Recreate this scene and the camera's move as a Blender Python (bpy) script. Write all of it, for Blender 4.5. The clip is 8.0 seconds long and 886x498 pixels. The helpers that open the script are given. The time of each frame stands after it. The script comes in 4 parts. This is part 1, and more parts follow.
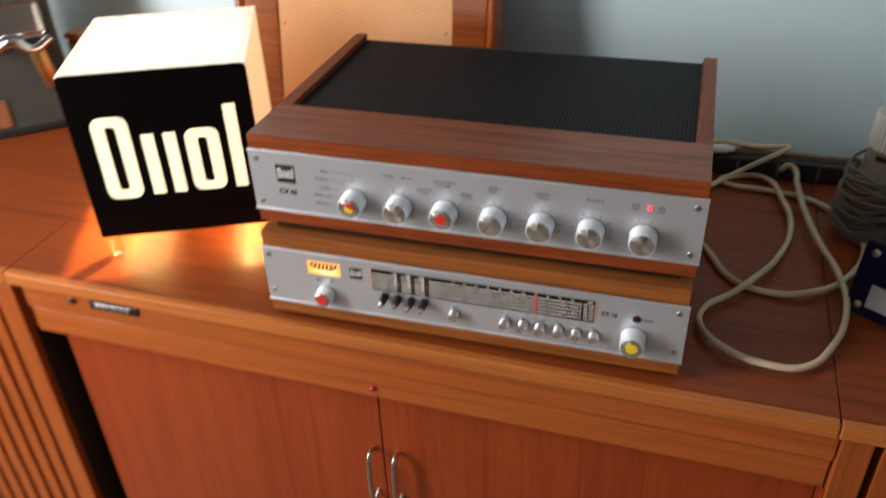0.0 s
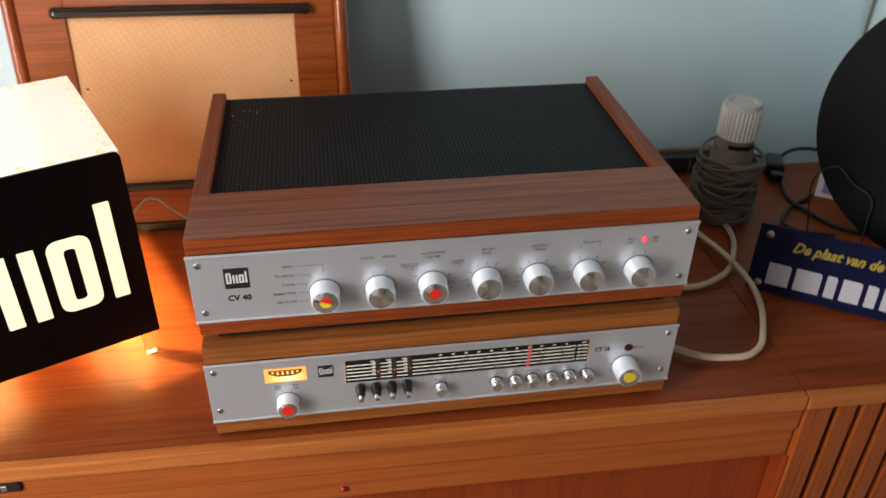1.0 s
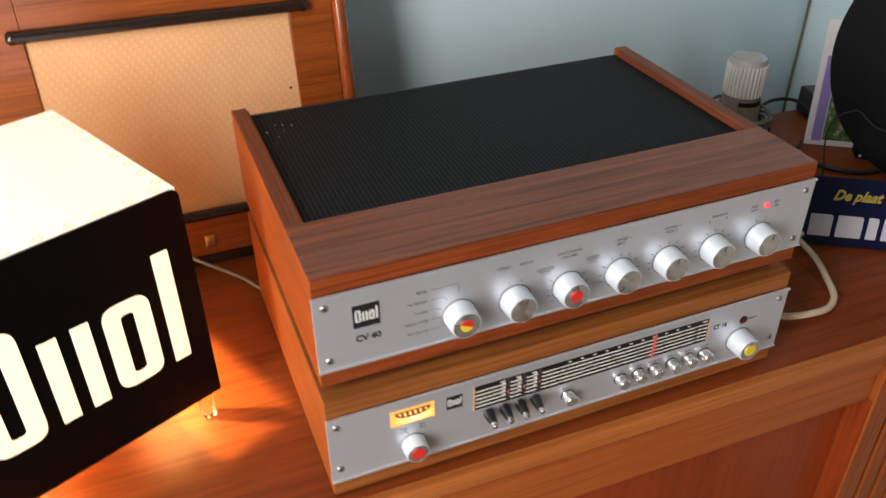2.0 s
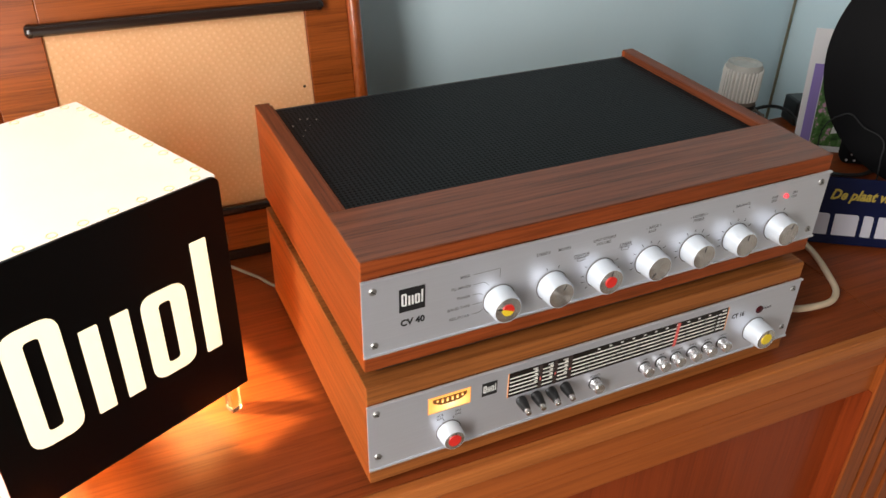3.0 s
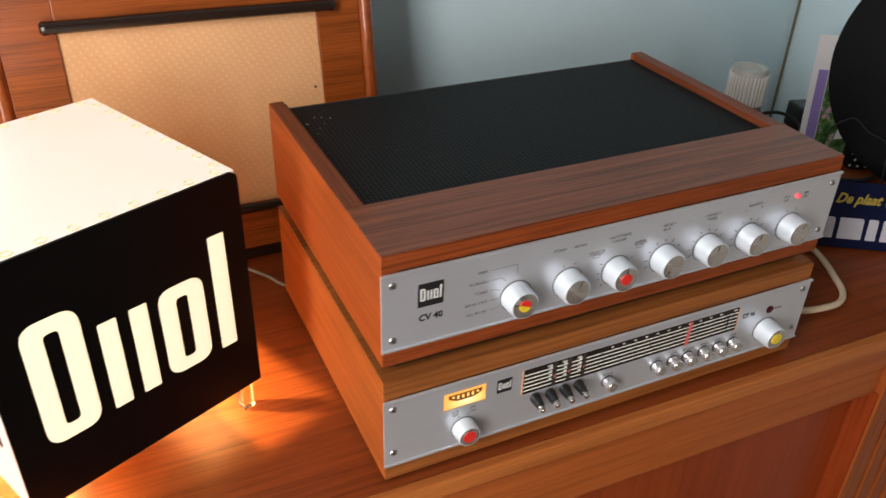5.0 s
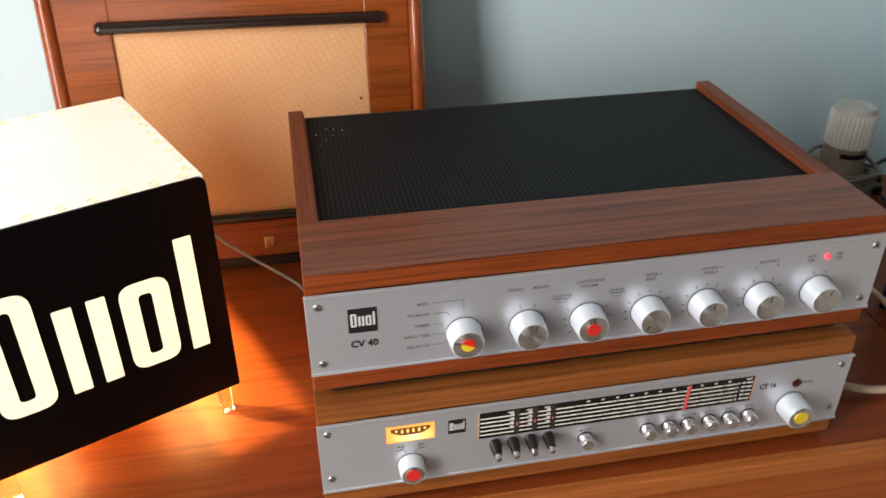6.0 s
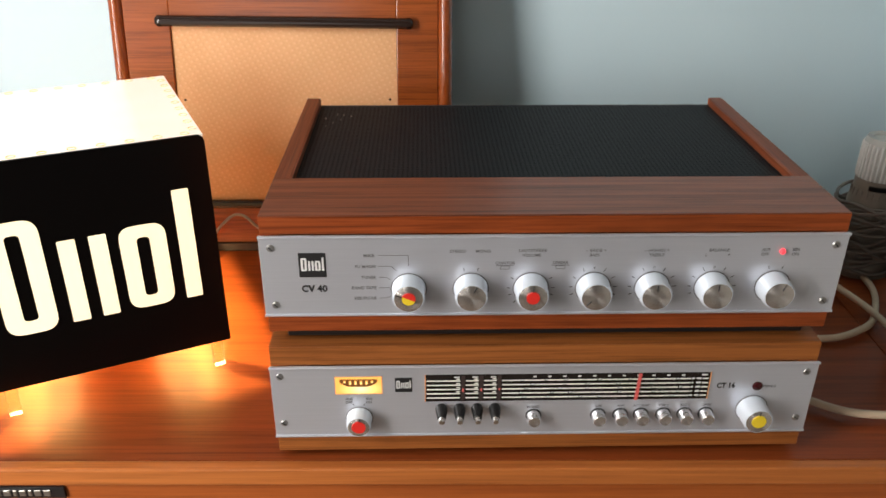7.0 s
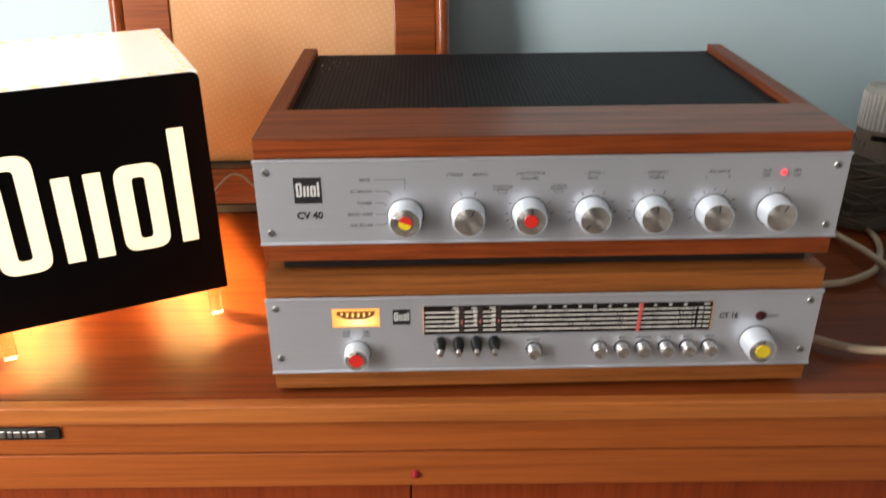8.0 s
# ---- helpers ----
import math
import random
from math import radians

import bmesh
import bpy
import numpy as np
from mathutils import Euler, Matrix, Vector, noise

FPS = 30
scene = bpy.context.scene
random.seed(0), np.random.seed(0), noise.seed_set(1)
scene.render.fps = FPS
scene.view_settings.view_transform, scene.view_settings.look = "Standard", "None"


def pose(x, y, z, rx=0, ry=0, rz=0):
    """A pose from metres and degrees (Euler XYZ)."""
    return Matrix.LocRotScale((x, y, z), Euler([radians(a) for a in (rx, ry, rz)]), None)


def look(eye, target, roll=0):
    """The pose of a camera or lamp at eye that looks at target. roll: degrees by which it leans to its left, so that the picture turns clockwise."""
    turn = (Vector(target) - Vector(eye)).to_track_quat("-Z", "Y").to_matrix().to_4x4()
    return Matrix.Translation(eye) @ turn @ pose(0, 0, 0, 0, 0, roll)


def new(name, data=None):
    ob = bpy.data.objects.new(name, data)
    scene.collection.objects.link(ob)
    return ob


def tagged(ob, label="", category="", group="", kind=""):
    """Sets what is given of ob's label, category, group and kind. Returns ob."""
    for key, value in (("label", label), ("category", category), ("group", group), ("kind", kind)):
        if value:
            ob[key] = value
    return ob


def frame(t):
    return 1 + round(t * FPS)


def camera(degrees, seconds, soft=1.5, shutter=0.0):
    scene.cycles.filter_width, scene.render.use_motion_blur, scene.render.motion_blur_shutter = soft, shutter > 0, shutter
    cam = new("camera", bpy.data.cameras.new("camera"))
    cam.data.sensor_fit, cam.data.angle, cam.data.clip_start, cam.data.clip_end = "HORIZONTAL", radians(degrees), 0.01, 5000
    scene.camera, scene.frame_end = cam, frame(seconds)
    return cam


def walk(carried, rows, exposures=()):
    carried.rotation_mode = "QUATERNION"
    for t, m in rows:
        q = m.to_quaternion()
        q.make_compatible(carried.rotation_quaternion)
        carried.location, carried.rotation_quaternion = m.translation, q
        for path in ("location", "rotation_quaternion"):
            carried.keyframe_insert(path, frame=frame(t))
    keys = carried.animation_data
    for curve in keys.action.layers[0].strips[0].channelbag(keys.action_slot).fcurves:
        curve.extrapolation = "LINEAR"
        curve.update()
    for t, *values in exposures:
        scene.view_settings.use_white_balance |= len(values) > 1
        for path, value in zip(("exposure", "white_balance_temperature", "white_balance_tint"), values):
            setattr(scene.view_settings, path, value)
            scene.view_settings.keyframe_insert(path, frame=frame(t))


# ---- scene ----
cam = camera(56.8, 8.0, shutter=0.5)
PATH = [
    (0, (0.386, -0.615, 1.341), (-0.119, 0.971, 0.232), -2.2),
    (0.5, (0.253, -0.597, 1.362), (0.124, 1.09, 0.297), -0.5),
    (1, (0.115, -0.548, 1.357), (0.377, 1.094, 0.246), 0.9),
    (1.5, (0.029, -0.495, 1.337), (0.43, 1.082, 0.174), 0.4),
    (2, (-0.077, -0.429, 1.325), (0.535, 1.109, 0.203), -0.6),
    (2.2, (-0.098, -0.418, 1.325), (0.555, 1.112, 0.214), -0.9),
    (3.3, (-0.149, -0.426, 1.303), (0.581, 1.093, 0.226), 1.7),
    (3.5, (-0.154, -0.425, 1.301), (0.574, 1.095, 0.224), 2.0),
    (4, (-0.17, -0.427, 1.298), (0.571, 1.091, 0.226), 2.0),
    (4.5, (-0.177, -0.426, 1.301), (0.563, 1.099, 0.24), 2.1),
    (5, (-0.16, -0.424, 1.302), (0.578, 1.102, 0.241), 1.8),
    (5.2, (-0.141, -0.429, 1.298), (0.594, 1.105, 0.246), 1.3),
    (6.3, (0.056, -0.462, 1.294), (0.27, 1.245, 0.274), -0.3),
    (6.5, (0.079, -0.486, 1.275), (0.285, 1.238, 0.283), -0.3),
    (7, (0.116, -0.521, 1.249), (0.163, 1.263, 0.345), 0.3),
    (7.5, (0.136, -0.528, 1.219), (0.172, 1.285, 0.375), 1.0),
    (8, (0.12, -0.542, 1.19), (0.159, 1.254, 0.312), -0.4),
]
# the camera meters a little lower where the lit sign and the aluminium fill its picture
STOPS = [(0, 0.0), (0.5, -0.14), (1, -0.06), (1.5, 0.0), (2, 0.05), (3.5, 0.05), (4, 0.0), (4.5, -0.1), (5, -0.18), (6.3, 0.0), (8, 0.02)]
walk(cam, [(t, look(eye, target, roll)) for t, eye, target, roll in PATH], STOPS)

# ---- world, daylight and exposure ----
world = bpy.data.worlds.new("world")
world.use_nodes = True
scene.world = world
wn = world.node_tree
sky = wn.nodes.new("ShaderNodeTexSky")
sky.sky_type = "NISHITA"
sky.sun_disc = False
sky.sun_elevation, sky.sun_rotation = radians(38), radians(230)
wn.links.new(sky.outputs[0], wn.nodes["Background"].inputs[0])
wn.nodes["Background"].inputs[1].default_value = 0.1


def area_lamp(name, m, sx, sy, watts, colour):
    data = bpy.data.lights.new(name, "AREA")
    data.shape, data.size, data.size_y, data.energy, data.color = "RECTANGLE", sx, sy, watts, colour
    ob = new(name, data)
    ob.matrix_world = m
    return ob


# sky light by the left window, then an added frontal fill lamp
area_lamp("room_area_light", look((-1.09, -0.80, 1.42), (-0.60, 0.3, 0.88)), 0.5, 1.56, 42, (1.0, 0.945, 0.895))
area_lamp("room_area_light", look((-0.7, -3.17, 1.55), (-0.5, 0, 1.1)), 0.8, 1.3, 5.0, (1.0, 0.955, 0.905))


# ---- materials ----
class Mat:
    """A node material with short hands for its nodes."""

    def __init__(self, name, rough=0.5, metal=0.0, colour=None, **sockets):
        self.mat = bpy.data.materials.new(name)
        self.mat.use_nodes = True
        self.nt = self.mat.node_tree
        self.bsdf = self.nt.nodes["Principled BSDF"]
        self.bsdf.inputs["Roughness"].default_value = rough
        self.bsdf.inputs["Metallic"].default_value = metal
        if colour:
            self.bsdf.inputs["Base Color"].default_value = (*colour, 1)
        for k, v in sockets.items():
            self.bsdf.inputs[k.replace("_", " ")].default_value = v

    def node(self, kind, **props):
        n = self.nt.nodes.new("ShaderNode" + kind)
        for k, v in props.items():
            setattr(n, k, v)
        return n

    def link(self, a, b):
        self.nt.links.new(a, b)

    def coords(self, scale, turn=(0, 0, 0)):
        tc = self.node("TexCoord")
        mp = self.node("Mapping")
        mp.inputs["Scale"].default_value = scale
        mp.inputs["Rotation"].default_value = [radians(a) for a in turn]
        self.link(tc.outputs["Object"], mp.inputs["Vector"])
        return mp.outputs["Vector"]

    def noise(self, vec, scale, detail=4.0, rough=0.55, dist=0.0):
        n = self.node("TexNoise")
        n.inputs["Scale"].default_value, n.inputs["Detail"].default_value = scale, detail
        n.inputs["Roughness"].default_value, n.inputs["Distortion"].default_value = rough, dist
        self.link(vec, n.inputs["Vector"])
        return n.outputs["Fac"]

    def ramp(self, fac, *stops):
        r = self.node("ValToRGB")
        e = r.color_ramp.elements
        while len(e) < len(stops):
            e.new(0.5)
        for el, (p, c) in zip(e, stops):
            el.position, el.color = p, (*c, 1)
        self.link(fac, r.inputs["Fac"])
        return r.outputs["Color"]

    def mix(self, a, b, fac, mode="MIX"):
        m = self.node("Mix", data_type="RGBA", blend_type=mode)
        for socket, value in ((m.inputs[6], a), (m.inputs[7], b), (m.inputs[0], fac)):
            if isinstance(value, (int, float)):
                socket.default_value = value
            elif isinstance(value, tuple):
                socket.default_value = (*value, 1)
            else:
                self.link(value, socket)
        return m.outputs[2]

    def base(self, colour):
        self.link(colour, self.bsdf.inputs["Base Color"])

    def rough(self, fac, lo, hi):
        m = self.node("MapRange")
        m.inputs["To Min"].default_value, m.inputs["To Max"].default_value = lo, hi
        self.link(fac, m.inputs["Value"])
        self.link(m.outputs[0], self.bsdf.inputs["Roughness"])

    def bump(self, fac, strength, dist):
        b = self.node("Bump")
        b.inputs["Strength"].default_value, b.inputs["Distance"].default_value = strength, dist
        self.link(fac, b.inputs["Height"])
        self.link(b.outputs[0], self.bsdf.inputs["Normal"])


def wood(name, dark, mid, light, grain="x", rough=0.35, streak=0.5, coat=0.0, size=1.0):
    """Veneer: long bands, fine pores, a slow change of tone. grain: the axis along which it runs."""
    m = Mat(name, rough, Specular_IOR_Level=0.2)
    along = {"x": (2.2, 75, 75), "y": (75, 2.2, 75), "z": (75, 75, 2.2)}[grain]
    fine = {"x": (14, 520, 520), "y": (520, 14, 520), "z": (520, 520, 14)}[grain]
    v = m.coords([a * size for a in along])
    bands = m.noise(v, 1.0, 8, 0.68, 0.8)
    pores = m.noise(m.coords(fine), 1.0, 3, 0.6)
    slow = m.noise(m.coords((3, 3, 3)), 1.0, 2)
    c = m.ramp(bands, (0.30, dark), (0.5, mid), (0.72, light))
    c = m.mix(c, m.ramp(pores, (0.32, tuple(x * 0.3 for x in dark)), (0.5, light)), streak * 0.65)
    c = m.mix(c, m.ramp(slow, (0.3, mid), (0.7, light)), 0.3)
    lines = m.noise(m.coords({"x": (6, 300, 300), "y": (300, 6, 300), "z": (300, 300, 6)}[grain]), 1.0, 5, 0.7, 0.4)
    c = m.mix(c, m.ramp(lines, (0.36, (0.40, 0.36, 0.34)), (0.48, (0.95, 0.95, 0.95)), (0.66, (1.25, 1.28, 1.3))), min(1.0, streak * 1.15), "MULTIPLY")
    m.base(c)
    m.rough(pores, rough - 0.06, rough + 0.12)
    m.bump(pores, 0.12, 0.0004)
    if coat:
        m.bsdf.inputs["Coat Weight"].default_value = coat
        m.bsdf.inputs["Coat Roughness"].default_value = 0.16
    return m.mat


WALNUT_TOP = wood("walnut_top", (0.0177, 0.00532, 0.00344), (0.158, 0.0437, 0.0197), (0.285, 0.0874, 0.0377), "x", 0.42, 0.62, 0.35)
WALNUT_CAP = wood("walnut_cap", (0.0300, 0.0080, 0.0040), (0.160, 0.0400, 0.0160), (0.260, 0.0700, 0.0290), "y", 0.42, 0.6)
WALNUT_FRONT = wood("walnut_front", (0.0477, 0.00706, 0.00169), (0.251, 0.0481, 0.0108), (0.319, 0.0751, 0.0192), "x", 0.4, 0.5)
# brighter, more orange walnut: the sign cube's light put into the side colour
WALNUT_SIDE_LIT = wood("walnut_side_lit", (0.190, 0.0330, 0.0068), (0.380, 0.0740, 0.0150), (0.470, 0.1080, 0.0230), "y", 0.38, 0.36)
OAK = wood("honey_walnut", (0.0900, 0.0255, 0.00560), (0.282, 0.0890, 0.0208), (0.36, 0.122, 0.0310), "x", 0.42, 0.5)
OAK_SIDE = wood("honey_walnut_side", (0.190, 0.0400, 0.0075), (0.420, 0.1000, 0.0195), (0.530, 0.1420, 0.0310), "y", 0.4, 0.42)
TEAK_TOP = wood("varnished_teak_top", (0.0715, 0.0122, 0.0028), (0.212, 0.0420, 0.0093), (0.297, 0.0650, 0.0152), "x", 0.34, 0.34)
TEAK_EDGE = wood("teak_lipping", (0.285, 0.0780, 0.0175), (0.470, 0.142, 0.0330), (0.540, 0.178, 0.0440), "x", 0.38, 0.26, 0.2)
TEAK_RAIL = wood("teak_rail", (0.225, 0.0480, 0.0098), (0.390, 0.0940, 0.0190), (0.450, 0.120, 0.0255), "x", 0.38, 0.24, 0.2)
TEAK_DOOR = wood("teak_door", (0.157, 0.0218, 0.00473), (0.283, 0.0439, 0.00905), (0.354, 0.063, 0.0139), "z", 0.36, 0.22, 0.25)
TEAK_SLAT = wood("teak_slat", (0.174, 0.0358, 0.00669), (0.326, 0.0737, 0.0137), (0.39, 0.0956, 0.0197), "z", 0.4, 0.4, 0.2)
RADIO_WOOD = wood("polished_radio_wood", (0.060, 0.0110, 0.0024), (0.265, 0.0560, 0.0092), (0.390, 0.0980, 0.0160), "x", 0.3, 0.55, 0.7, 0.35)
RADIO_POST = wood("polished_radio_post", (0.120, 0.0200, 0.0042), (0.290, 0.0580, 0.0100), (0.380, 0.0850, 0.0155), "z", 0.25, 0.4, 1.0)


def aluminium(name, colour, rough, metal, anis=0.0):
    m = Mat(name, rough, metal)
    brush = m.noise(m.coords((14, 900, 900)), 1.0, 2, 0.5)
    m.base(m.ramp(brush, (0.3, tuple(c * 0.96 for c in colour)), (0.7, colour)))
    m.rough(m.noise(m.coords((8, 60, 60)), 1.0, 2), rough - 0.012, rough + 0.012)
    return m.mat


PLATE = aluminium("satin_aluminium", (0.72, 0.735, 0.79), 0.32, 0.62)
BUTTON = Mat("polished_aluminium", 0.24, 0.85, (0.80, 0.81, 0.83)).mat
KNOB_SIDE = Mat("turned_aluminium", 0.36, 0.2, (0.74, 0.81, 0.90)).mat
CHROME = Mat("chrome", 0.14, 1.0, (0.8, 0.8, 0.8)).mat
BRIGHT_STEEL = Mat("screw_steel", 0.42, 0.9, (0.42, 0.41, 0.40)).mat
DARK_STEEL = Mat("dark_steel_wire", 0.55, 0.4, (0.03, 0.03, 0.033)).mat
STEEL = Mat("brushed_steel", 0.34, 1.0, (0.58, 0.56, 0.53)).mat


def spun_cap():
    """Radially turned aluminium with the fans of light that it shows."""
    m = Mat("spun_aluminium", 0.25, 0.92, (0.86, 0.82, 0.79))
    tan = m.node("Tangent", direction_type="RADIAL", axis="Y")
    m.bsdf.inputs["Anisotropic"].default_value = 0.97
    m.bsdf.inputs["Anisotropic Rotation"].default_value = 0.25
    m.link(tan.outputs[0], m.bsdf.inputs["Tangent"])
    return m.mat


SPUN = spun_cap()
BLACK_PAINT = Mat("black_print", 0.5, 0, (0.012, 0.012, 0.013)).mat
GREY_PRINT = Mat("grey_print", 0.5, 0, (0.17, 0.17, 0.18)).mat
WHITE_PRINT = Mat("white_print", 0.5, 0, (0.72, 0.72, 0.70)).mat
CREAM_PRINT = Mat("cream_print", 0.5, 0, (0.88, 0.85, 0.78)).mat
DIAL_BLACK = Mat("dial_glass_black", 0.12, 0, (0.018, 0.014, 0.013)).mat
RED = Mat("red_enamel", 0.4, 0, (0.72, 0.03, 0.022)).mat
YELLOW = Mat("yellow_enamel", 0.4, 0, (0.85, 0.62, 0.03)).mat
DARK_RED = Mat("dark_red_lens", 0.12, 0, (0.05, 0.006, 0.008)).mat
RED_LENS = Mat("red_plastic_lens", 0.2, 0, (0.35, 0.01, 0.025)).mat
BLACK_PLASTIC = Mat("black_plastic", 0.28, 0, (0.014, 0.014, 0.015)).mat
# near-black that stands in for the shade in the sideboard's gaps and recesses
GAP_SHADE = Mat("gap_shade", 0.8, 0, (0.02, 0.012, 0.008)).mat


def glow(name, colour, strength, base=(0.8, 0.8, 0.8), rough=0.4):
    m = Mat(name, rough, 0, base)
    m.bsdf.inputs["Emission Color"].default_value = (*colour, 1)
    m.bsdf.inputs["Emission Strength"].default_value = strength
    return m


LED_RED = glow("lit_red_lamp", (1.0, 0.05, 0.07), 1.5, (0.6, 0.05, 0.05)).mat
POINTER = glow("lit_red_pointer", (1.0, 0.13, 0.12), 0.16, (0.5, 0.10, 0.09)).mat
AMBER_EDGE = glow("lit_amber_edge", (1.0, 0.36, 0.12), 0.22, (0.6, 0.3, 0.15)).mat


def meter_glow():
    """The lamp behind the meter's scale, strongest low in the middle."""
    m = glow("lit_meter_scale", (1, 0.5, 0.1), 1.2, (0.3, 0.15, 0.05))
    tc = m.node("TexCoord")
    g = m.node("TexGradient", gradient_type="SPHERICAL")
    mp = m.node("Mapping")
    mp.inputs["Location"].default_value = (-1.1, 0, -0.45)
    mp.inputs["Scale"].default_value = (2.0, 0.0, 1.5)
    m.link(tc.outputs["Generated"], mp.inputs["Vector"])
    m.link(mp.outputs[0], g.inputs["Vector"])
    m.link(m.ramp(g.outputs["Fac"], (0.0, (1.0, 0.46, 0.08)), (0.5, (1.0, 0.76, 0.24)), (1.0, (1.0, 0.94, 0.58))), m.bsdf.inputs["Emission Color"])
    return m.mat


METER = meter_glow()


def lit_acrylic():
    """Opal acrylic lit from within; warmer and a little uneven towards its rims."""
    m = glow("lit_opal_acrylic", (1, 0.85, 0.6), 0.66, (0.62, 0.59, 0.53), 0.25)
    n = m.noise(m.coords((9, 9, 9)), 1.0, 2)
    m.link(m.ramp(n, (0.3, (1.0, 0.83, 0.66)), (0.7, (1.0, 0.89, 0.77))), m.bsdf.inputs["Emission Color"])
    return m.mat


OPAL = lit_acrylic()
OPAL_DIM = glow("dim_lit_opal_acrylic", (1.0, 0.70, 0.34), 0.7, (0.8, 0.72, 0.55), 0.3).mat
LOGO_LIT = glow("lit_logo", (1.0, 0.82, 0.48), 0.78, (0.8, 0.78, 0.7), 0.3).mat
RIVET = glow("lit_amber_plug", (1.0, 0.55, 0.22), 0.42, (0.8, 0.6, 0.3), 0.3).mat
BLACK_ACRYLIC = Mat("black_acrylic", 0.3, 0, (0.003, 0.0025, 0.0025), Specular_IOR_Level=0.15).mat
CLEAR = Mat("clear_acrylic", 0.05, 0, (1.0, 0.93, 0.85), Transmission_Weight=1.0, IOR=1.49).mat
BROWN_PRINT = Mat("brown_black_print", 0.4, 0, (0.035, 0.018, 0.012)).mat


def perforated():
    """Black lacquered steel with rows of small round holes."""
    m = Mat("perforated_black_steel", 0.5, 0.0, Specular_IOR_Level=0.06)
    tc = m.node("TexCoord")
    sep = m.node("SeparateXYZ")
    m.link(tc.outputs["Object"], sep.inputs[0])

    def math_node(op, a, b=None):
        n = m.node("Math", operation=op)
        for socket, v in zip(n.inputs, (a, b)):
            if isinstance(v, (int, float)):
                socket.default_value = v
            elif v is not None:
                m.link(v, socket)
        return n.outputs[0]

    k = 2 * math.pi / 0.0078
    a = math_node("SINE", math_node("MULTIPLY", math_node("ADD", sep.outputs[0], sep.outputs[1]), k))
    b = math_node("SINE", math_node("MULTIPLY", math_node("SUBTRACT", sep.outputs[0], sep.outputs[1]), k))
    hole = math_node("MULTIPLY", a, b)
    dust = m.noise(m.coords((60, 60, 60)), 1.0, 5, 0.7)
    c = m.ramp(hole, (0.02, (0.021, 0.0225, 0.0245)), (0.28, (0.0016, 0.0016, 0.0016)))
    c = m.mix(c, m.ramp(dust, (0.68, (0, 0, 0)), (0.86, (0.10, 0.10, 0.10))), 0.25, "ADD")
    m.base(c)
    m.bump(m.ramp(hole, (0.1, (1, 1, 1)), (0.35, (0, 0, 0))), 0.3, 0.0005)
    return m.mat


MESH = perforated()


def plaster(name, colour):
    m = Mat(name, 0.75)
    big = m.noise(m.coords((2.2, 2.2, 2.2)), 1.0, 4)
    small = m.noise(m.coords((90, 90, 90)), 1.0, 4)
    c = m.ramp(big, (0.3, tuple(x * 0.94 for x in colour)), (0.7, colour))
    m.base(c)
    m.bump(m.mix(small, big, 0.4), 0.25, 0.0015)
    return m.mat


WALL = plaster("blue_grey_wall_paint", (0.64, 0.805, 0.87))
# tone of the unseen walls and ceiling, darkened so they bounce less fill
ROOM_WALL = plaster("unseen_wall_beige", (0.36, 0.345, 0.31))
FLOOR = wood("floor_boards", (0.14, 0.10, 0.07), (0.20, 0.15, 0.11), (0.25, 0.19, 0.14), "x", 0.45, 0.3)


def cloth():
    """Woven gold loudspeaker cloth with a small raised dot pattern in slanting rows."""
    m = Mat("gold_speaker_cloth", 0.75)
    tc = m.node("TexCoord")
    sep = m.node("SeparateXYZ")
    m.link(tc.outputs["Object"], sep.inputs[0])

    def mt(op, a, b=None):
        n = m.node("Math", operation=op)
        for socket, val in zip(n.inputs, (a, b)):
            if isinstance(val, (int, float)):
                socket.default_value = val
            elif val is not None:
                m.link(val, socket)
        return n.outputs[0]

    x, z = sep.outputs[0], sep.outputs[2]
    a = mt("SINE", mt("MULTIPLY", mt("ADD", x, mt("MULTIPLY", z, 0.55)), 2 * math.pi / 0.0075))
    b = mt("SINE", mt("MULTIPLY", mt("SUBTRACT", mt("MULTIPLY", x, 0.45), z), 2 * math.pi / 0.0065))
    dots = mt("MULTIPLY", mt("ADD", a, 1.0), mt("ADD", b, 1.0))
    weave = m.noise(m.coords((900, 900, 900)), 1.0, 2)
    stain = m.noise(m.coords((14, 14, 14)), 1.0, 4)
    c = m.ramp(mt("MULTIPLY", dots, 0.25), (0.45, (0.76, 0.42, 0.21)), (0.9, (0.90, 0.57, 0.34)))
    c = m.mix(c, m.ramp(weave, (0.3, (0.60, 0.31, 0.12)), (0.7, (0.86, 0.52, 0.28))), 0.4)
    c = m.mix(c, m.ramp(stain, (0.3, (0.62, 0.32, 0.13)), (0.7, (0.86, 0.52, 0.28))), 0.3)
    m.base(c)
    m.bump(m.mix(dots, weave, 0.3), 0.25, 0.0004)
    return m.mat


CLOTH = cloth()
DARK_ROD = Mat("dark_brown_lacquer", 0.2, 0, (0.022, 0.012, 0.009)).mat
GOLD = Mat("gold_emblem", 0.3, 1.0, (0.6, 0.36, 0.14)).mat


def rubber(name, colour, rough=0.5, gloss=0.4):
    m = Mat(name, rough, Specular_IOR_Level=gloss)
    n = m.noise(m.coords((25, 25, 25)), 1.0, 4)
    m.base(m.ramp(n, (0.3, tuple(c * 0.72 for c in colour)), (0.65, colour)))
    return m.mat


